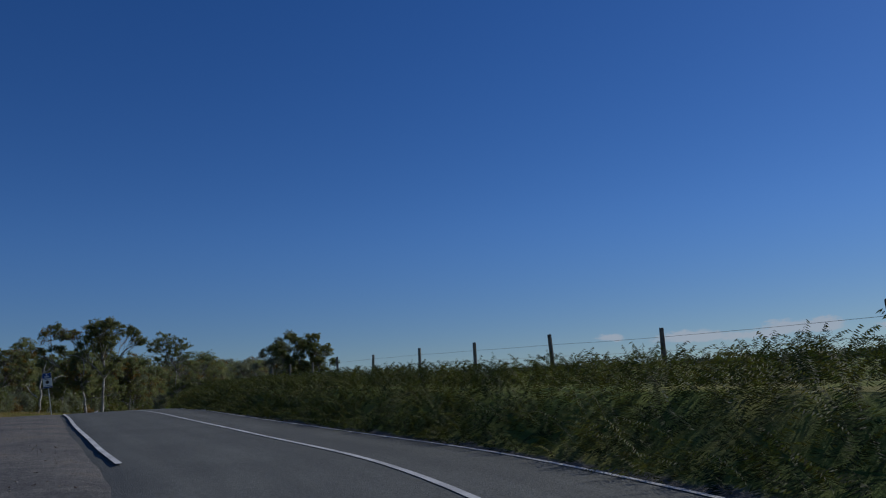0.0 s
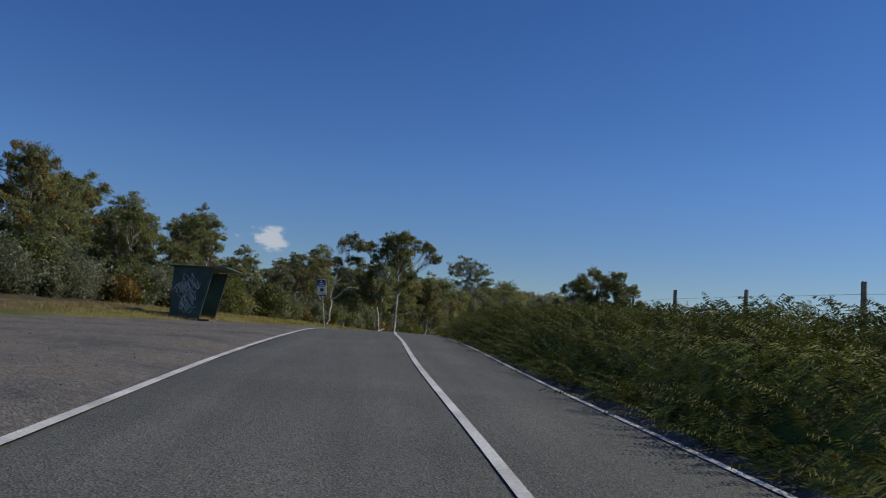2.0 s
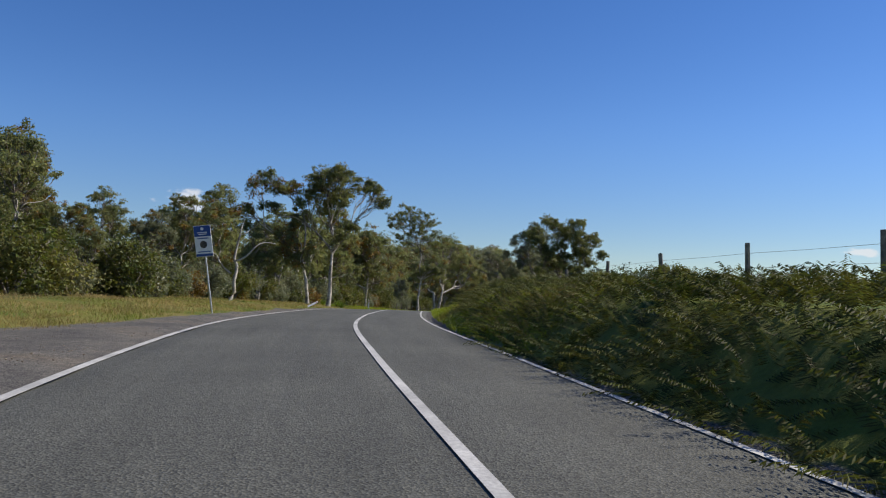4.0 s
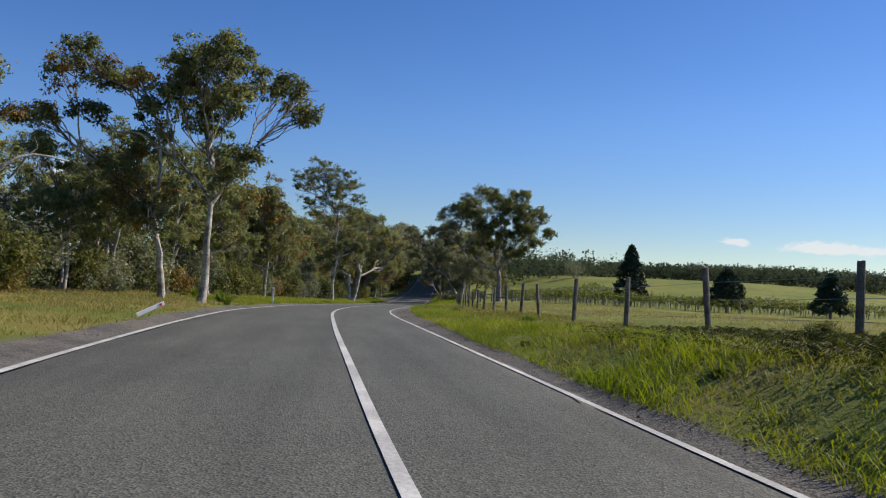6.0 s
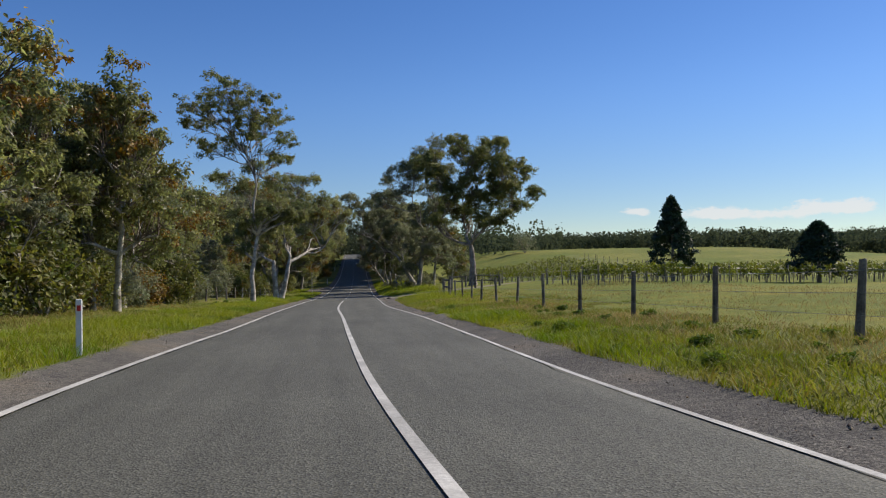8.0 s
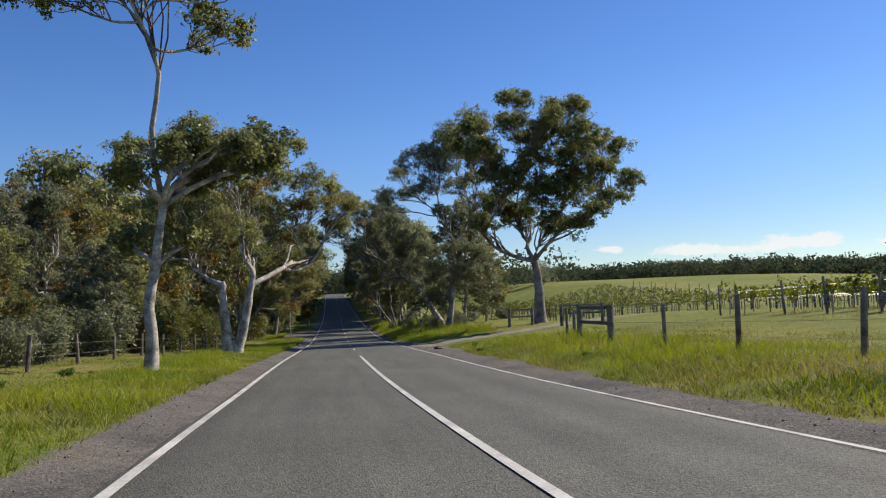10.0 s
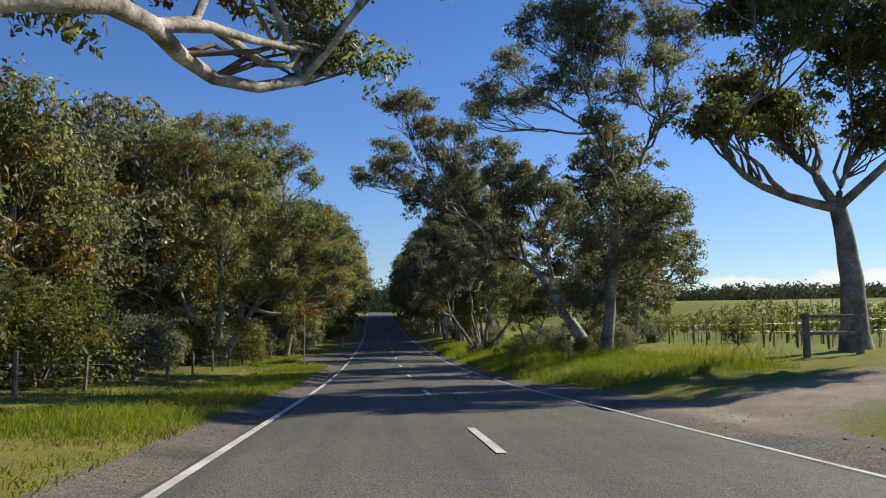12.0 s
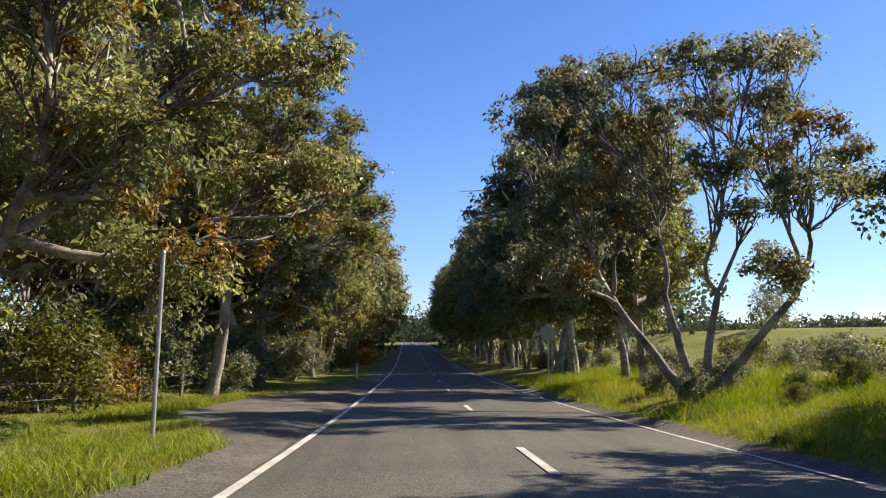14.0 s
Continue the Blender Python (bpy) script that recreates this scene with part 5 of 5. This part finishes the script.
# ---- conifers in the paddock ----
def conifer(x, y, h, w, seed, label):
    rng = np.random.default_rng(seed)
    root = hold("conifer", Matrix.Translation((x, y, gz(x, y))), label, "tree")
    t = np.linspace(0, 1, 6)
    v, f = tube(np.stack([t * 0.1, t * 0, t * h - 0.2], 1), 0.22 * (1 - 0.9 * t), 8, 0)
    sub("trunk", mesh_np("trunk", v, f, M_BARK_D, True), root)
    k = 190
    z = rng.random(k) ** 0.8
    r = w * 0.5 * (1 - z) ** 0.75 * rng.uniform(0.55, 1.05, k)
    a = rng.uniform(0, 2 * np.pi, k)
    c = np.stack([np.cos(a) * r, np.sin(a) * r, 0.7 + z * (h - 0.8)], 1)
    v, f = leaves(rng, c, np.full(k, 0.5) * (1.15 - 0.7 * z), 55, 0.36, -0.2, 0.55)
    sub("foliage", mesh_np("foliage", v, f, M_CONIFER), root)


conifer(-6.3, 176.1, 8.4, 5.4, 3, "dark green pointed conifer standing in the paddock")
conifer(4.8, 168.8, 5.5, 6.3, 4, "broad dark conifer clump behind the vines")
conifer(16.9, 167.0, 5.4, 4.6, 5, "dark wind-shaped conifer behind the vines")


# ---- bracken bank ----
def bracken():
    rng = np.random.default_rng(21)
    n = 8200
    s = rng.uniform(-8, 83, n)
    wid = np.interp(s, [-18, 50, 60, 76, 83], [3.6, 3.6, 3.6, 3.4, 2.2])
    u = rng.random(n)
    o = grav_r(s) + np.interp(s, [50, 58, 66, 83], [-0.15, 0.35, 0.9, 2.0]) + u * wid
    x, y = at(s, o)
    z = height(s, o, x, y)
    tall = np.interp(s, [-18, 20, 32, 45, 60, 70, 78, 83], [1.0, 0.92, 0.75, 0.66, 0.46, 0.42, 0.3, 0.2]) * (0.55 + 0.45 * smooth(0.0, 0.35, u))
    a = rng.uniform(0, 2 * np.pi, n)
    lean = rng.uniform(0.3, 0.95, n)
    vs, fs_ = [], []
    seg = 24
    base = 0
    hgt = tall * rng.uniform(0.6, 1.1, n)
    dx, dy = np.cos(a), np.sin(a)
    px, py = -dy, dx
    for k in range(1, seg + 1):
        t = k / seg
        cx, cy = x + dx * lean * t ** 1.6, y + dy * lean * t ** 1.6
        cz = z + hgt * (t - 0.42 * t ** 3 * lean)
        ln = 0.155 * (1.08 - t) ** 0.8 * 1.0
        if k < 5:
            continue
        for sgn in (-1, 1):
            j = rng.normal(0, 0.014, (n, 3))
            p0 = np.stack([cx, cy, cz], 1)
            e = p0 + np.stack([px * sgn * ln + dx * 0.05, py * sgn * ln + dy * 0.05, -0.035 + 0 * cx], 1) + j
            wv = np.stack([dx * 0.0062, dy * 0.0062, 0.005 + 0 * dx], 1)
            m = (p0 + e) / 2
            vs.append(np.stack([p0, m + wv, e, m - wv], 1).reshape(-1, 3))
            i = base + np.arange(n)[:, None] * 4
            fs_.append(np.concatenate([i + np.array([[0, 1, 2]]), i + np.array([[0, 2, 3]])]))
            base += n * 4
    ob = new("bracken_bank", mesh_np("bracken_bank", np.concatenate(vs), np.concatenate(fs_), M_BRACKEN))
    tagged(ob, "thick green bracken and brambles covering the roadside bank", "hedge", kind="stuff")


bracken()


# ---- grass ----
def grass(name, rects, m, label, seed, hgt, density, wid=0.018):
    """Blades on strips of verge: rects of station from, to, offset from, to as functions of the station."""
    rng = np.random.default_rng(seed)
    S, O = [], []
    for a, b, f1, f2, dens in rects:
        n = int((b - a) * 4 * dens * density)
        s = rng.uniform(a, b, n)
        o1, o2 = f1(s), f2(s)
        S.append(s); O.append(o1 + (o2 - o1) * rng.random(n))
    s, o = np.concatenate(S), np.concatenate(O)
    x, y = at(s, o)
    keep = np.array([noise.noise((px * 0.55, py * 0.55, seed)) for px, py in zip(x, y)]) > -0.32
    s, o, x, y = s[keep], o[keep], x[keep], y[keep]
    z = height(s, o, x, y) - 0.02
    n = len(s)
    patchy = np.array([noise.noise((px * 0.25, py * 0.25, seed + 4)) for px, py in zip(x, y)])
    h = hgt * rng.uniform(0.35, 1.4, n) * np.clip(1 + 1.5 * patchy, 0.25, 2.2)
    a = rng.uniform(0, 2 * np.pi, n)
    lean = rng.uniform(0.3, 1.25, n) * h
    w = wid * rng.uniform(0.7, 1.5, n)
    dx, dy = np.cos(a), np.sin(a)
    b = rng.uniform(0, 2 * np.pi, n)
    qx, qy = np.cos(b) * w, np.sin(b) * w
    v = np.stack([np.stack([x - qx, y - qy, z], 1), np.stack([x + qx, y + qy, z], 1),
                  np.stack([x + dx * lean * 0.4 + qx * 0.7, y + dy * lean * 0.4 + qy * 0.7, z + h * 0.55], 1),
                  np.stack([x + dx * lean * 0.4 - qx * 0.7, y + dy * lean * 0.4 - qy * 0.7, z + h * 0.55], 1),
                  np.stack([x + dx * lean, y + dy * lean, z + h * 0.78], 1)], 1).reshape(-1, 3)
    i = np.arange(n)[:, None] * 5
    ob = new(name, mesh_np(name, v, [i + np.array([[0, 1, 2, 3]]), i + np.array([[3, 2, 4]])], m))
    tagged(ob, label, "grass", kind="stuff")


gl_, gr_ = grav_l, grav_r
def strip(a, b, side, d1, d2, dens):
    """A strip of verge from station a to b, d1 to d2 metres outside the gravel."""
    if side > 0:
        return (a, b, lambda q: gr_(q) + d1, lambda q: gr_(q) + d2, dens)
    return (a, b, lambda q: -gl_(q) - d2, lambda q: -gl_(q) - d1, dens)


grass("verge_grass", [
    strip(56, 118, -1, 0.0, 6.0, 40), strip(118, 150, -1, 0.0, 2.2, 45), strip(118, 150, -1, 2.2, 6.0, 35), strip(150, 250, -1, 0.0, 2.0, 40), strip(150, 250, -1, 2.0, 6.5, 30),
    strip(64, 132, 1, 0.0, 2.4, 70), strip(75, 132, 1, 2.4, 5.5, 45), strip(132, 183, 1, 0.0, 2.5, 60), strip(132, 183, 1, 2.5, 8.5, 45), strip(204, 250, 1, 0.0, 6.0, 40)],
    M_GRASS, "mixed green and straw-coloured grass on the road verges", 2, 0.13, 2.1, 0.0075)
grass("lush_grass", [
    strip(52, 86, 1, 0.0, 2.4, 70), strip(86, 135, 1, 0.0, 1.7, 50), strip(135, 184, 1, 0.2, 6.0, 40), strip(198, 255, 1, 0.1, 6.0, 110), strip(110, 240, -1, 0.1, 3.2, 50)],
    M_GRASS_G, "tall bright green spring grass along the road edge", 3, 0.22, 2.6, 0.0065)
grass("dry_grass", [
    strip(18, 60, -1, -0.4, 4.5, 90), strip(84, 150, 1, 1.5, 5.2, 50), strip(150, 178, 1, 2.4, 6.0, 26), strip(55, 118, -1, 0.3, 7.5, 85), strip(118, 150, -1, 2.5, 7.5, 30), strip(76, 178, 1, 6.0, 22.0, 45)],
    M_STRAW, "dry straw-yellow seeding grass on the verges", 4, 0.17, 1.8, 0.005)


grass("dry_stalks", [strip(53, 61, 1, 0.3, 2.6, 60), strip(65, 69, 1, 0.6, 2.4, 45)],
    M_STRAW, "pale dry grass stalks among the brambles on the bank", 8, 0.30, 1.8, 0.0035)
grass("tall_grass", [
    strip(199, 258, 1, 0.3, 6.5, 45), strip(156, 182, 1, 1.5, 5.0, 16)],
    M_GRASS_G, "knee-high bright green grass on the roadside bank", 6, 0.42, 2.2, 0.008)


def tussock(x, y, r, h, seed):
    """A spiky clump of long arching blades."""
    rng = np.random.default_rng(seed)
    n, seg = 260, 5
    a, out = rng.uniform(0, 2 * np.pi, n), r * rng.uniform(0.25, 1.0, n)
    hh = h * rng.uniform(0.6, 1.1, n)
    rows = []
    for k in range(seg + 1):
        t = k / seg
        cx, cy = np.cos(a) * (0.08 + out * t ** 1.5), np.sin(a) * (0.08 + out * t ** 1.5)
        cz = hh * (1.6 * t - 0.85 * t * t * (0.5 + out / r)) - 0.05
        w = 0.012 * (1.02 - t)
        rows.append(np.stack([np.stack([cx - np.sin(a) * w, cy + np.cos(a) * w, cz], 1), np.stack([cx + np.sin(a) * w, cy - np.cos(a) * w, cz], 1)], 1))
    v = np.stack(rows, 1).reshape(-1, 3)
    b = np.arange(n)[:, None] * (seg + 1) * 2
    f = np.concatenate([b + np.array([[2 * k, 2 * k + 1, 2 * k + 3, 2 * k + 2]]) for k in range(seg)])
    ob = new("grass_tussock", mesh_np("grass_tussock", v, f, M_WEED))
    ob.matrix_world = pose(x, y, gz(x, y))
    tagged(ob, "spiky green tussock of long arching blades under the trees", "grass tussock", "tussocks")


for x_, y_, r_, h_, k_ in ((-35.0, 98.9, 0.6, 0.7, 1), (-36.4, 101.8, 1.0, 0.9, 2), (-39.2, 105.4, 0.8, 0.8, 3)):
    tussock(x_, y_, r_, h_, k_)


# ---- loose stones on the lay-by and the shoulders ----
def stones():
    rng = np.random.default_rng(61)
    n = 9000
    s = np.concatenate([rng.uniform(2, 52, 3500), rng.uniform(52, 215, n - 3500)])
    lay = np.arange(n) < 3500
    right = rng.random(n) < 0.5
    o = np.where(lay, -left_w(s) - 0.5 - rng.random(n) * (grav_l(s) - left_w(s)), np.where(right, right_w(s) + 0.35 + rng.random(n) * (grav_r(s) - right_w(s) + 0.2), -left_w(s) - 0.42 - rng.random(n) * (grav_l(s) - left_w(s))))
    x, y = at(s, o)
    z = height(s, o, x, y)
    r = 0.008 + 0.018 * rng.random(n) ** 4
    ring = np.array([[1, 0, 0], [0.4, 0.9, 0], [-0.7, 0.7, 0], [-0.95, -0.2, 0], [-0.2, -0.95, 0], [0.75, -0.65, 0], [0, 0, 0.75], [0.1, 0, -0.6]])
    a = rng.uniform(0, 2 * np.pi, n)
    ca, sa = np.cos(a)[:, None], np.sin(a)[:, None]
    k = ring[None] * rng.uniform(0.7, 1.25, (n, 8, 1))
    v = np.stack([(k[..., 0] * ca - k[..., 1] * sa) * r[:, None] + x[:, None], (k[..., 0] * sa + k[..., 1] * ca) * r[:, None] + y[:, None], k[..., 2] * r[:, None] + z[:, None] + 0.004], -1).reshape(-1, 3)
    tri = np.array([[i, (i + 1) % 6, 6] for i in range(6)] + [[(i + 1) % 6, i, 7] for i in range(6)])
    f = (np.arange(n)[:, None, None] * 8 + tri[None]).reshape(-1, 3)
    ob = new("gravel_stones", mesh_np("gravel_stones", v, f, M_PEBBLE))
    tagged(ob, "loose grey and reddish gravel stones on the shoulders", "gravel", kind="stuff")


stones()


# ---- bus shelter ----
def shelter():
    # placed by its road-facing corner; local x to its right end, y to the back
    x, y = -22.5, 43.6
    root = hold("bus_shelter", pose(x, y, gz(x, y) + 0.06, 0, 0, 112), "dark green metal bus shelter with spray-painted end wall and open front", "bus shelter")
    L, D, H = 3.1, 1.6, 2.15
    # local x runs along the road, y away from it
    # end walls lean out towards the front; the back wall is upright
    for k in (0.0, L - 0.05):
        bm = bmesh.new()
        box_bm(bm, k + 0.025, D / 2, H / 2, 0.05, D, H, 0.006)
        for v in bm.verts:
            v.co.y += (1 - v.co.y / D) * 0.42 * (1 - v.co.z / H)
        part("end_wall", bm, M_SHED, root)
    bm = bmesh.new()
    box_bm(bm, L / 2, D - 0.02, H / 2, L - 0.12, 0.05, H, 0.008)
    part("back_wall", bm, M_SHED, root)
    # corrugated roof sheet, falling slightly to the back
    yy = np.linspace(-0.65, D + 0.2, 97)
    zz = H + 0.12 - 0.03 * yy + 0.022 * np.sin(yy * 2 * np.pi / 0.09)
    rows = [np.stack([np.full(97, xx), yy, zz + dz], 1) for dz in (0.0, -0.03) for xx in (-0.18, L + 0.18)]
    k = np.arange(96)[:, None]
    quad = [np.concatenate([k + a * 97, k + a * 97 + 1, k + b * 97 + 1, k + b * 97], 1) for a, b in ((1, 0), (2, 3), (0, 2), (3, 1))]
    quad.append(np.array([[0, 97, 291, 194], [96, 290, 387, 193]]))
    sub("roof", mesh_np("roof", np.concatenate(rows), np.concatenate(quad), M_SHED), root)
    bm = bmesh.new()
    box_bm(bm, L / 2, D - 0.35, 0.45, L - 0.3, 0.36, 0.05, 0.01)
    bench = part("bench", bm, M_BENCH, root)
    # pale panel added low on the inside of the back wall
    bm = bmesh.new()
    box_bm(bm, L / 2, D - 0.06, 0.85, L - 0.3, 0.02, 0.9, 0.004)
    part("pale_back_panel", bm, M_BENCH, root)
    for k in (0.4, L - 0.4):
        bm = bmesh.new()
        box_bm(bm, k, D - 0.35, 0.22, 0.06, 0.3, 0.42)
        part("bench_leg", bm, M_SHED_IN, root)
    for k in (0.05, L - 0.05):
        bm = bmesh.new()
        box_bm(bm, k, 0.0, H / 2, 0.07, 0.07, H, 0.006)
        for v in bm.verts:
            v.co.y += 0.42 * (1 - v.co.z / H) - 0.03
        part("post", bm, M_SHED, root)
    # loops of spray paint on the end wall
    rng = np.random.default_rng(3)
    for k in range(24):
        t = np.linspace(0, rng.uniform(3, 6), 22)
        cz, r = rng.uniform(0.35, H - 0.3), rng.uniform(0.09, 0.22)
        cy = rng.uniform(0.75 - 0.2 * cz, D - 0.45)
        pth = np.stack([np.full(22, -0.009), cy + r * np.cos(t * 1.3 + k) + 0.05 * t, cz + r * np.sin(t * 2.1 + k)], 1)
        v, f = tube(pth, np.full(22, 0.009), 4, 0)
        v[:, 0] = np.clip(v[:, 0], -0.012, -0.004)
        sub("spray_mark", mesh_np("spray_mark", v, f, M_TAG), root)
    bm = bmesh.new()
    box_bm(bm, L / 2, D / 2, -0.03, L + 0.2, D + 0.2, 0.10)
    part("slab", bm, M_STONE, root)


shelter()


# ---- information sign ----
def info_sign():
    x, y = -26.5, 62.5
    root = hold("information_sign", pose(x, y, gz(x, y), 9, -6, 10), "blue and white roadside information sign on a steel pole", "sign")
    bm = bmesh.new()
    cyl_bm(bm, 0.033, 0.033, 3.3, Matrix.Translation((0, 0, 1.5)), 14)
    part("pole", bm, M_STEEL, root)
    bm = bmesh.new()
    box_bm(bm, 0, -0.045, 2.62, 0.62, 0.02, 1.12, 0.006)
    panel = part("panel", bm, M_WHITE, root)
    def bar(cx, cz, w, h, m, nm):
        b = bmesh.new()
        box_bm(b, cx, -0.058, cz, w, 0.004, h)
        part(nm, b, m, panel)
    bar(0, 2.98, 0.60, 0.38, M_BLUE, "blue_band")
    bar(0, 2.12, 0.60, 0.09, M_BLUE, "blue_band")
    for cz, w in ((2.93, 0.36), (2.87, 0.30)):
        b = bmesh.new(); box_bm(b, 0, -0.062, cz, w, 0.004, 0.03); part("text_bar", b, M_WHITE, panel)
    b = bmesh.new()
    bmesh.ops.create_cone(b, cap_ends=True, segments=20, radius1=0.055, radius2=0.055, depth=0.004, matrix=Matrix.Translation((0, -0.062, 3.06)) @ Matrix.Rotation(radians(90), 4, 'X'))
    part("crest", b, M_WHITE, panel)
    b = bmesh.new()
    bmesh.ops.create_cone(b, cap_ends=True, segments=24, radius1=0.13, radius2=0.13, depth=0.005, matrix=Matrix.Translation((0, -0.06, 2.50)) @ Matrix.Rotation(radians(90), 4, 'X'))
    part("dark_disc", b, M_STONE, panel)
    for cz, w in ((2.24, 0.46), (2.72, 0.4)):
        bar(0, cz, w, 0.035, M_BLUE, "text_bar")


info_sign()


# ---- guide posts ----
def guide_post(x, y, lying=False):
    if lying:
        m = pose(x, y, gz(x, y) + 0.16, 0, 64, 40) @ Matrix.Diagonal((1, 1, 0.6, 1))
        lab = "knocked-over white guide post leaning in the grass"
    else:
        m = pose(x, y, gz(x, y), 0, 0, 15)
        lab = "upright white plastic guide post with reflector on the verge"
    root = hold("guide_post", m, lab, "guide post", "guide posts")
    bm = bmesh.new()
    box_bm(bm, 0, 0, 0.40, 0.11, 0.035, 1.2, 0.012)
    p = part("post", bm, M_WHITE, root)
    bm = bmesh.new()
    box_bm(bm, 0, -0.022, 0.84, 0.06, 0.008, 0.10)
    part("reflector", bm, M_RED, p)
    return root


guide_post(-36.75, 111.3)
guide_post(-31.15, 82.75, True)
for s_, o_ in ((262, -5.0), (300, 5.5), (325, -5.2)):
    gx_, gy_ = at(s_, o_)
    guide_post(float(gx_), float(gy_))


# ---- poles and the back of a diamond sign ----
def steel_pole(x, y, h):
    root = hold("marker_pole", pose(x, y, gz(x, y), 0.6, 0, 0), "thin grey steel pole standing in the verge", "pole")
    bm = bmesh.new()
    cyl_bm(bm, 0.038, 0.036, h + 0.4, Matrix.Translation((0, 0, h / 2 - 0.2)), 14)
    p = part("pole", bm, M_STEEL, root)
    bm = bmesh.new()
    cyl_bm(bm, 0.044, 0.03, 0.05, Matrix.Translation((0, 0, h)), 14)
    part("cap", bm, M_STEEL, p)


steel_pole(-48.45, 218.7, 3.1)


def diamond_sign(x, y):
    root = hold("warning_sign", pose(x, y, gz(x, y), 0, 0, 4), "grey back of a diamond road sign on a pole", "sign")
    bm = bmesh.new()
    cyl_bm(bm, 0.035, 0.035, 3.0, Matrix.Translation((0, 0, 1.3)), 12)
    part("pole", bm, M_STEEL, root)
    bm = bmesh.new()
    box_bm(bm, 0, 0, 0, 0.75, 0.012, 0.75, 0.004)
    bmesh.ops.transform(bm, matrix=Matrix.Translation((0, 0.05, 2.45)) @ Matrix.Rotation(radians(45), 4, 'Y'), verts=bm.verts)
    plate = part("plate", bm, M_STEEL, root)
    for k in (-0.2, 0.2):
        bm = bmesh.new()
        box_bm(bm, 0, 0.03, 2.45 + k, 0.5, 0.02, 0.05)
        part("bracket", bm, M_STEEL, plate)


diamond_sign(-39.72, 246.48)


def marker_plate(x, y):
    root = hold("marker_post", pose(x, y, gz(x, y), 0, 0, -4), "short dark post with a small blue plate in tall grass", "post")
    bm = bmesh.new()
    box_bm(bm, 0, 0, 0.55, 0.06, 0.06, 1.5, 0.008)
    p = part("post", bm, M_WOOD, root)
    bm = bmesh.new()
    box_bm(bm, 0, -0.036, 1.2, 0.14, 0.01, 0.2, 0.003)
    plate = part("plate", bm, M_BLUE, p)
    plate["label"] = "small blue plate"


marker_plate(-34.85, 201.62)


# ---- timber gate and rails by the farm track ----
def timber_gate(x, y, w, turn, label):
    root = hold("timber_rail", pose(x, y, gz(x, y), 0, 0, turn), label, "gate")
    for k in (-w / 2, w / 2):
        bm = bmesh.new()
        cyl_bm(bm, 0.13, 0.12, 1.7, Matrix.Translation((k, 0, 0.55)), 10)
        part("post", bm, M_WOOD, root)
    for hz in (1.3, 0.75):
        bm = bmesh.new()
        box_bm(bm, 0, 0, hz, w + 0.4, 0.09, 0.13, 0.02)
        part("rail", bm, M_WOOD, root)


timber_gate(-26.99, 196.02, 1.9, 8, "weathered timber strainer rail beside the farm track")
gx_, gy_ = (float(q) for q in at(167.2, 8.5))
timber_gate(gx_, gy_, 3.2, 97, "weathered timber strainer rail between the paddock fence posts")
timber_gate(-23.99, 187.43, 2.8, -15, "weathered timber strainer rail at the vine row end")


def boulder(x, y, r):
    rng = np.random.default_rng(4)
    bm = bmesh.new()
    bmesh.ops.create_icosphere(bm, subdivisions=3, radius=r)
    for v in bm.verts:
        k = 1 + 0.35 * noise.noise(v.co * 2.2 / r * 0.5) + 0.1 * noise.noise(v.co * 6 / r)
        v.co = Vector((v.co.x * k * 1.3, v.co.y * k, v.co.z * k * 0.62))
    me = bpy.data.meshes.new("boulder")
    bm.to_mesh(me); bm.free()
    me.materials.append(M_STONE)
    ob = new("boulder", me)
    ob.matrix_world = pose(x, y, gz(x, y) + r * 0.22, 0, 0, 20)
    tagged(ob, "dark brown rounded stone at the track corner", "boulder")


boulder(-34.47, 174.94, 0.2)
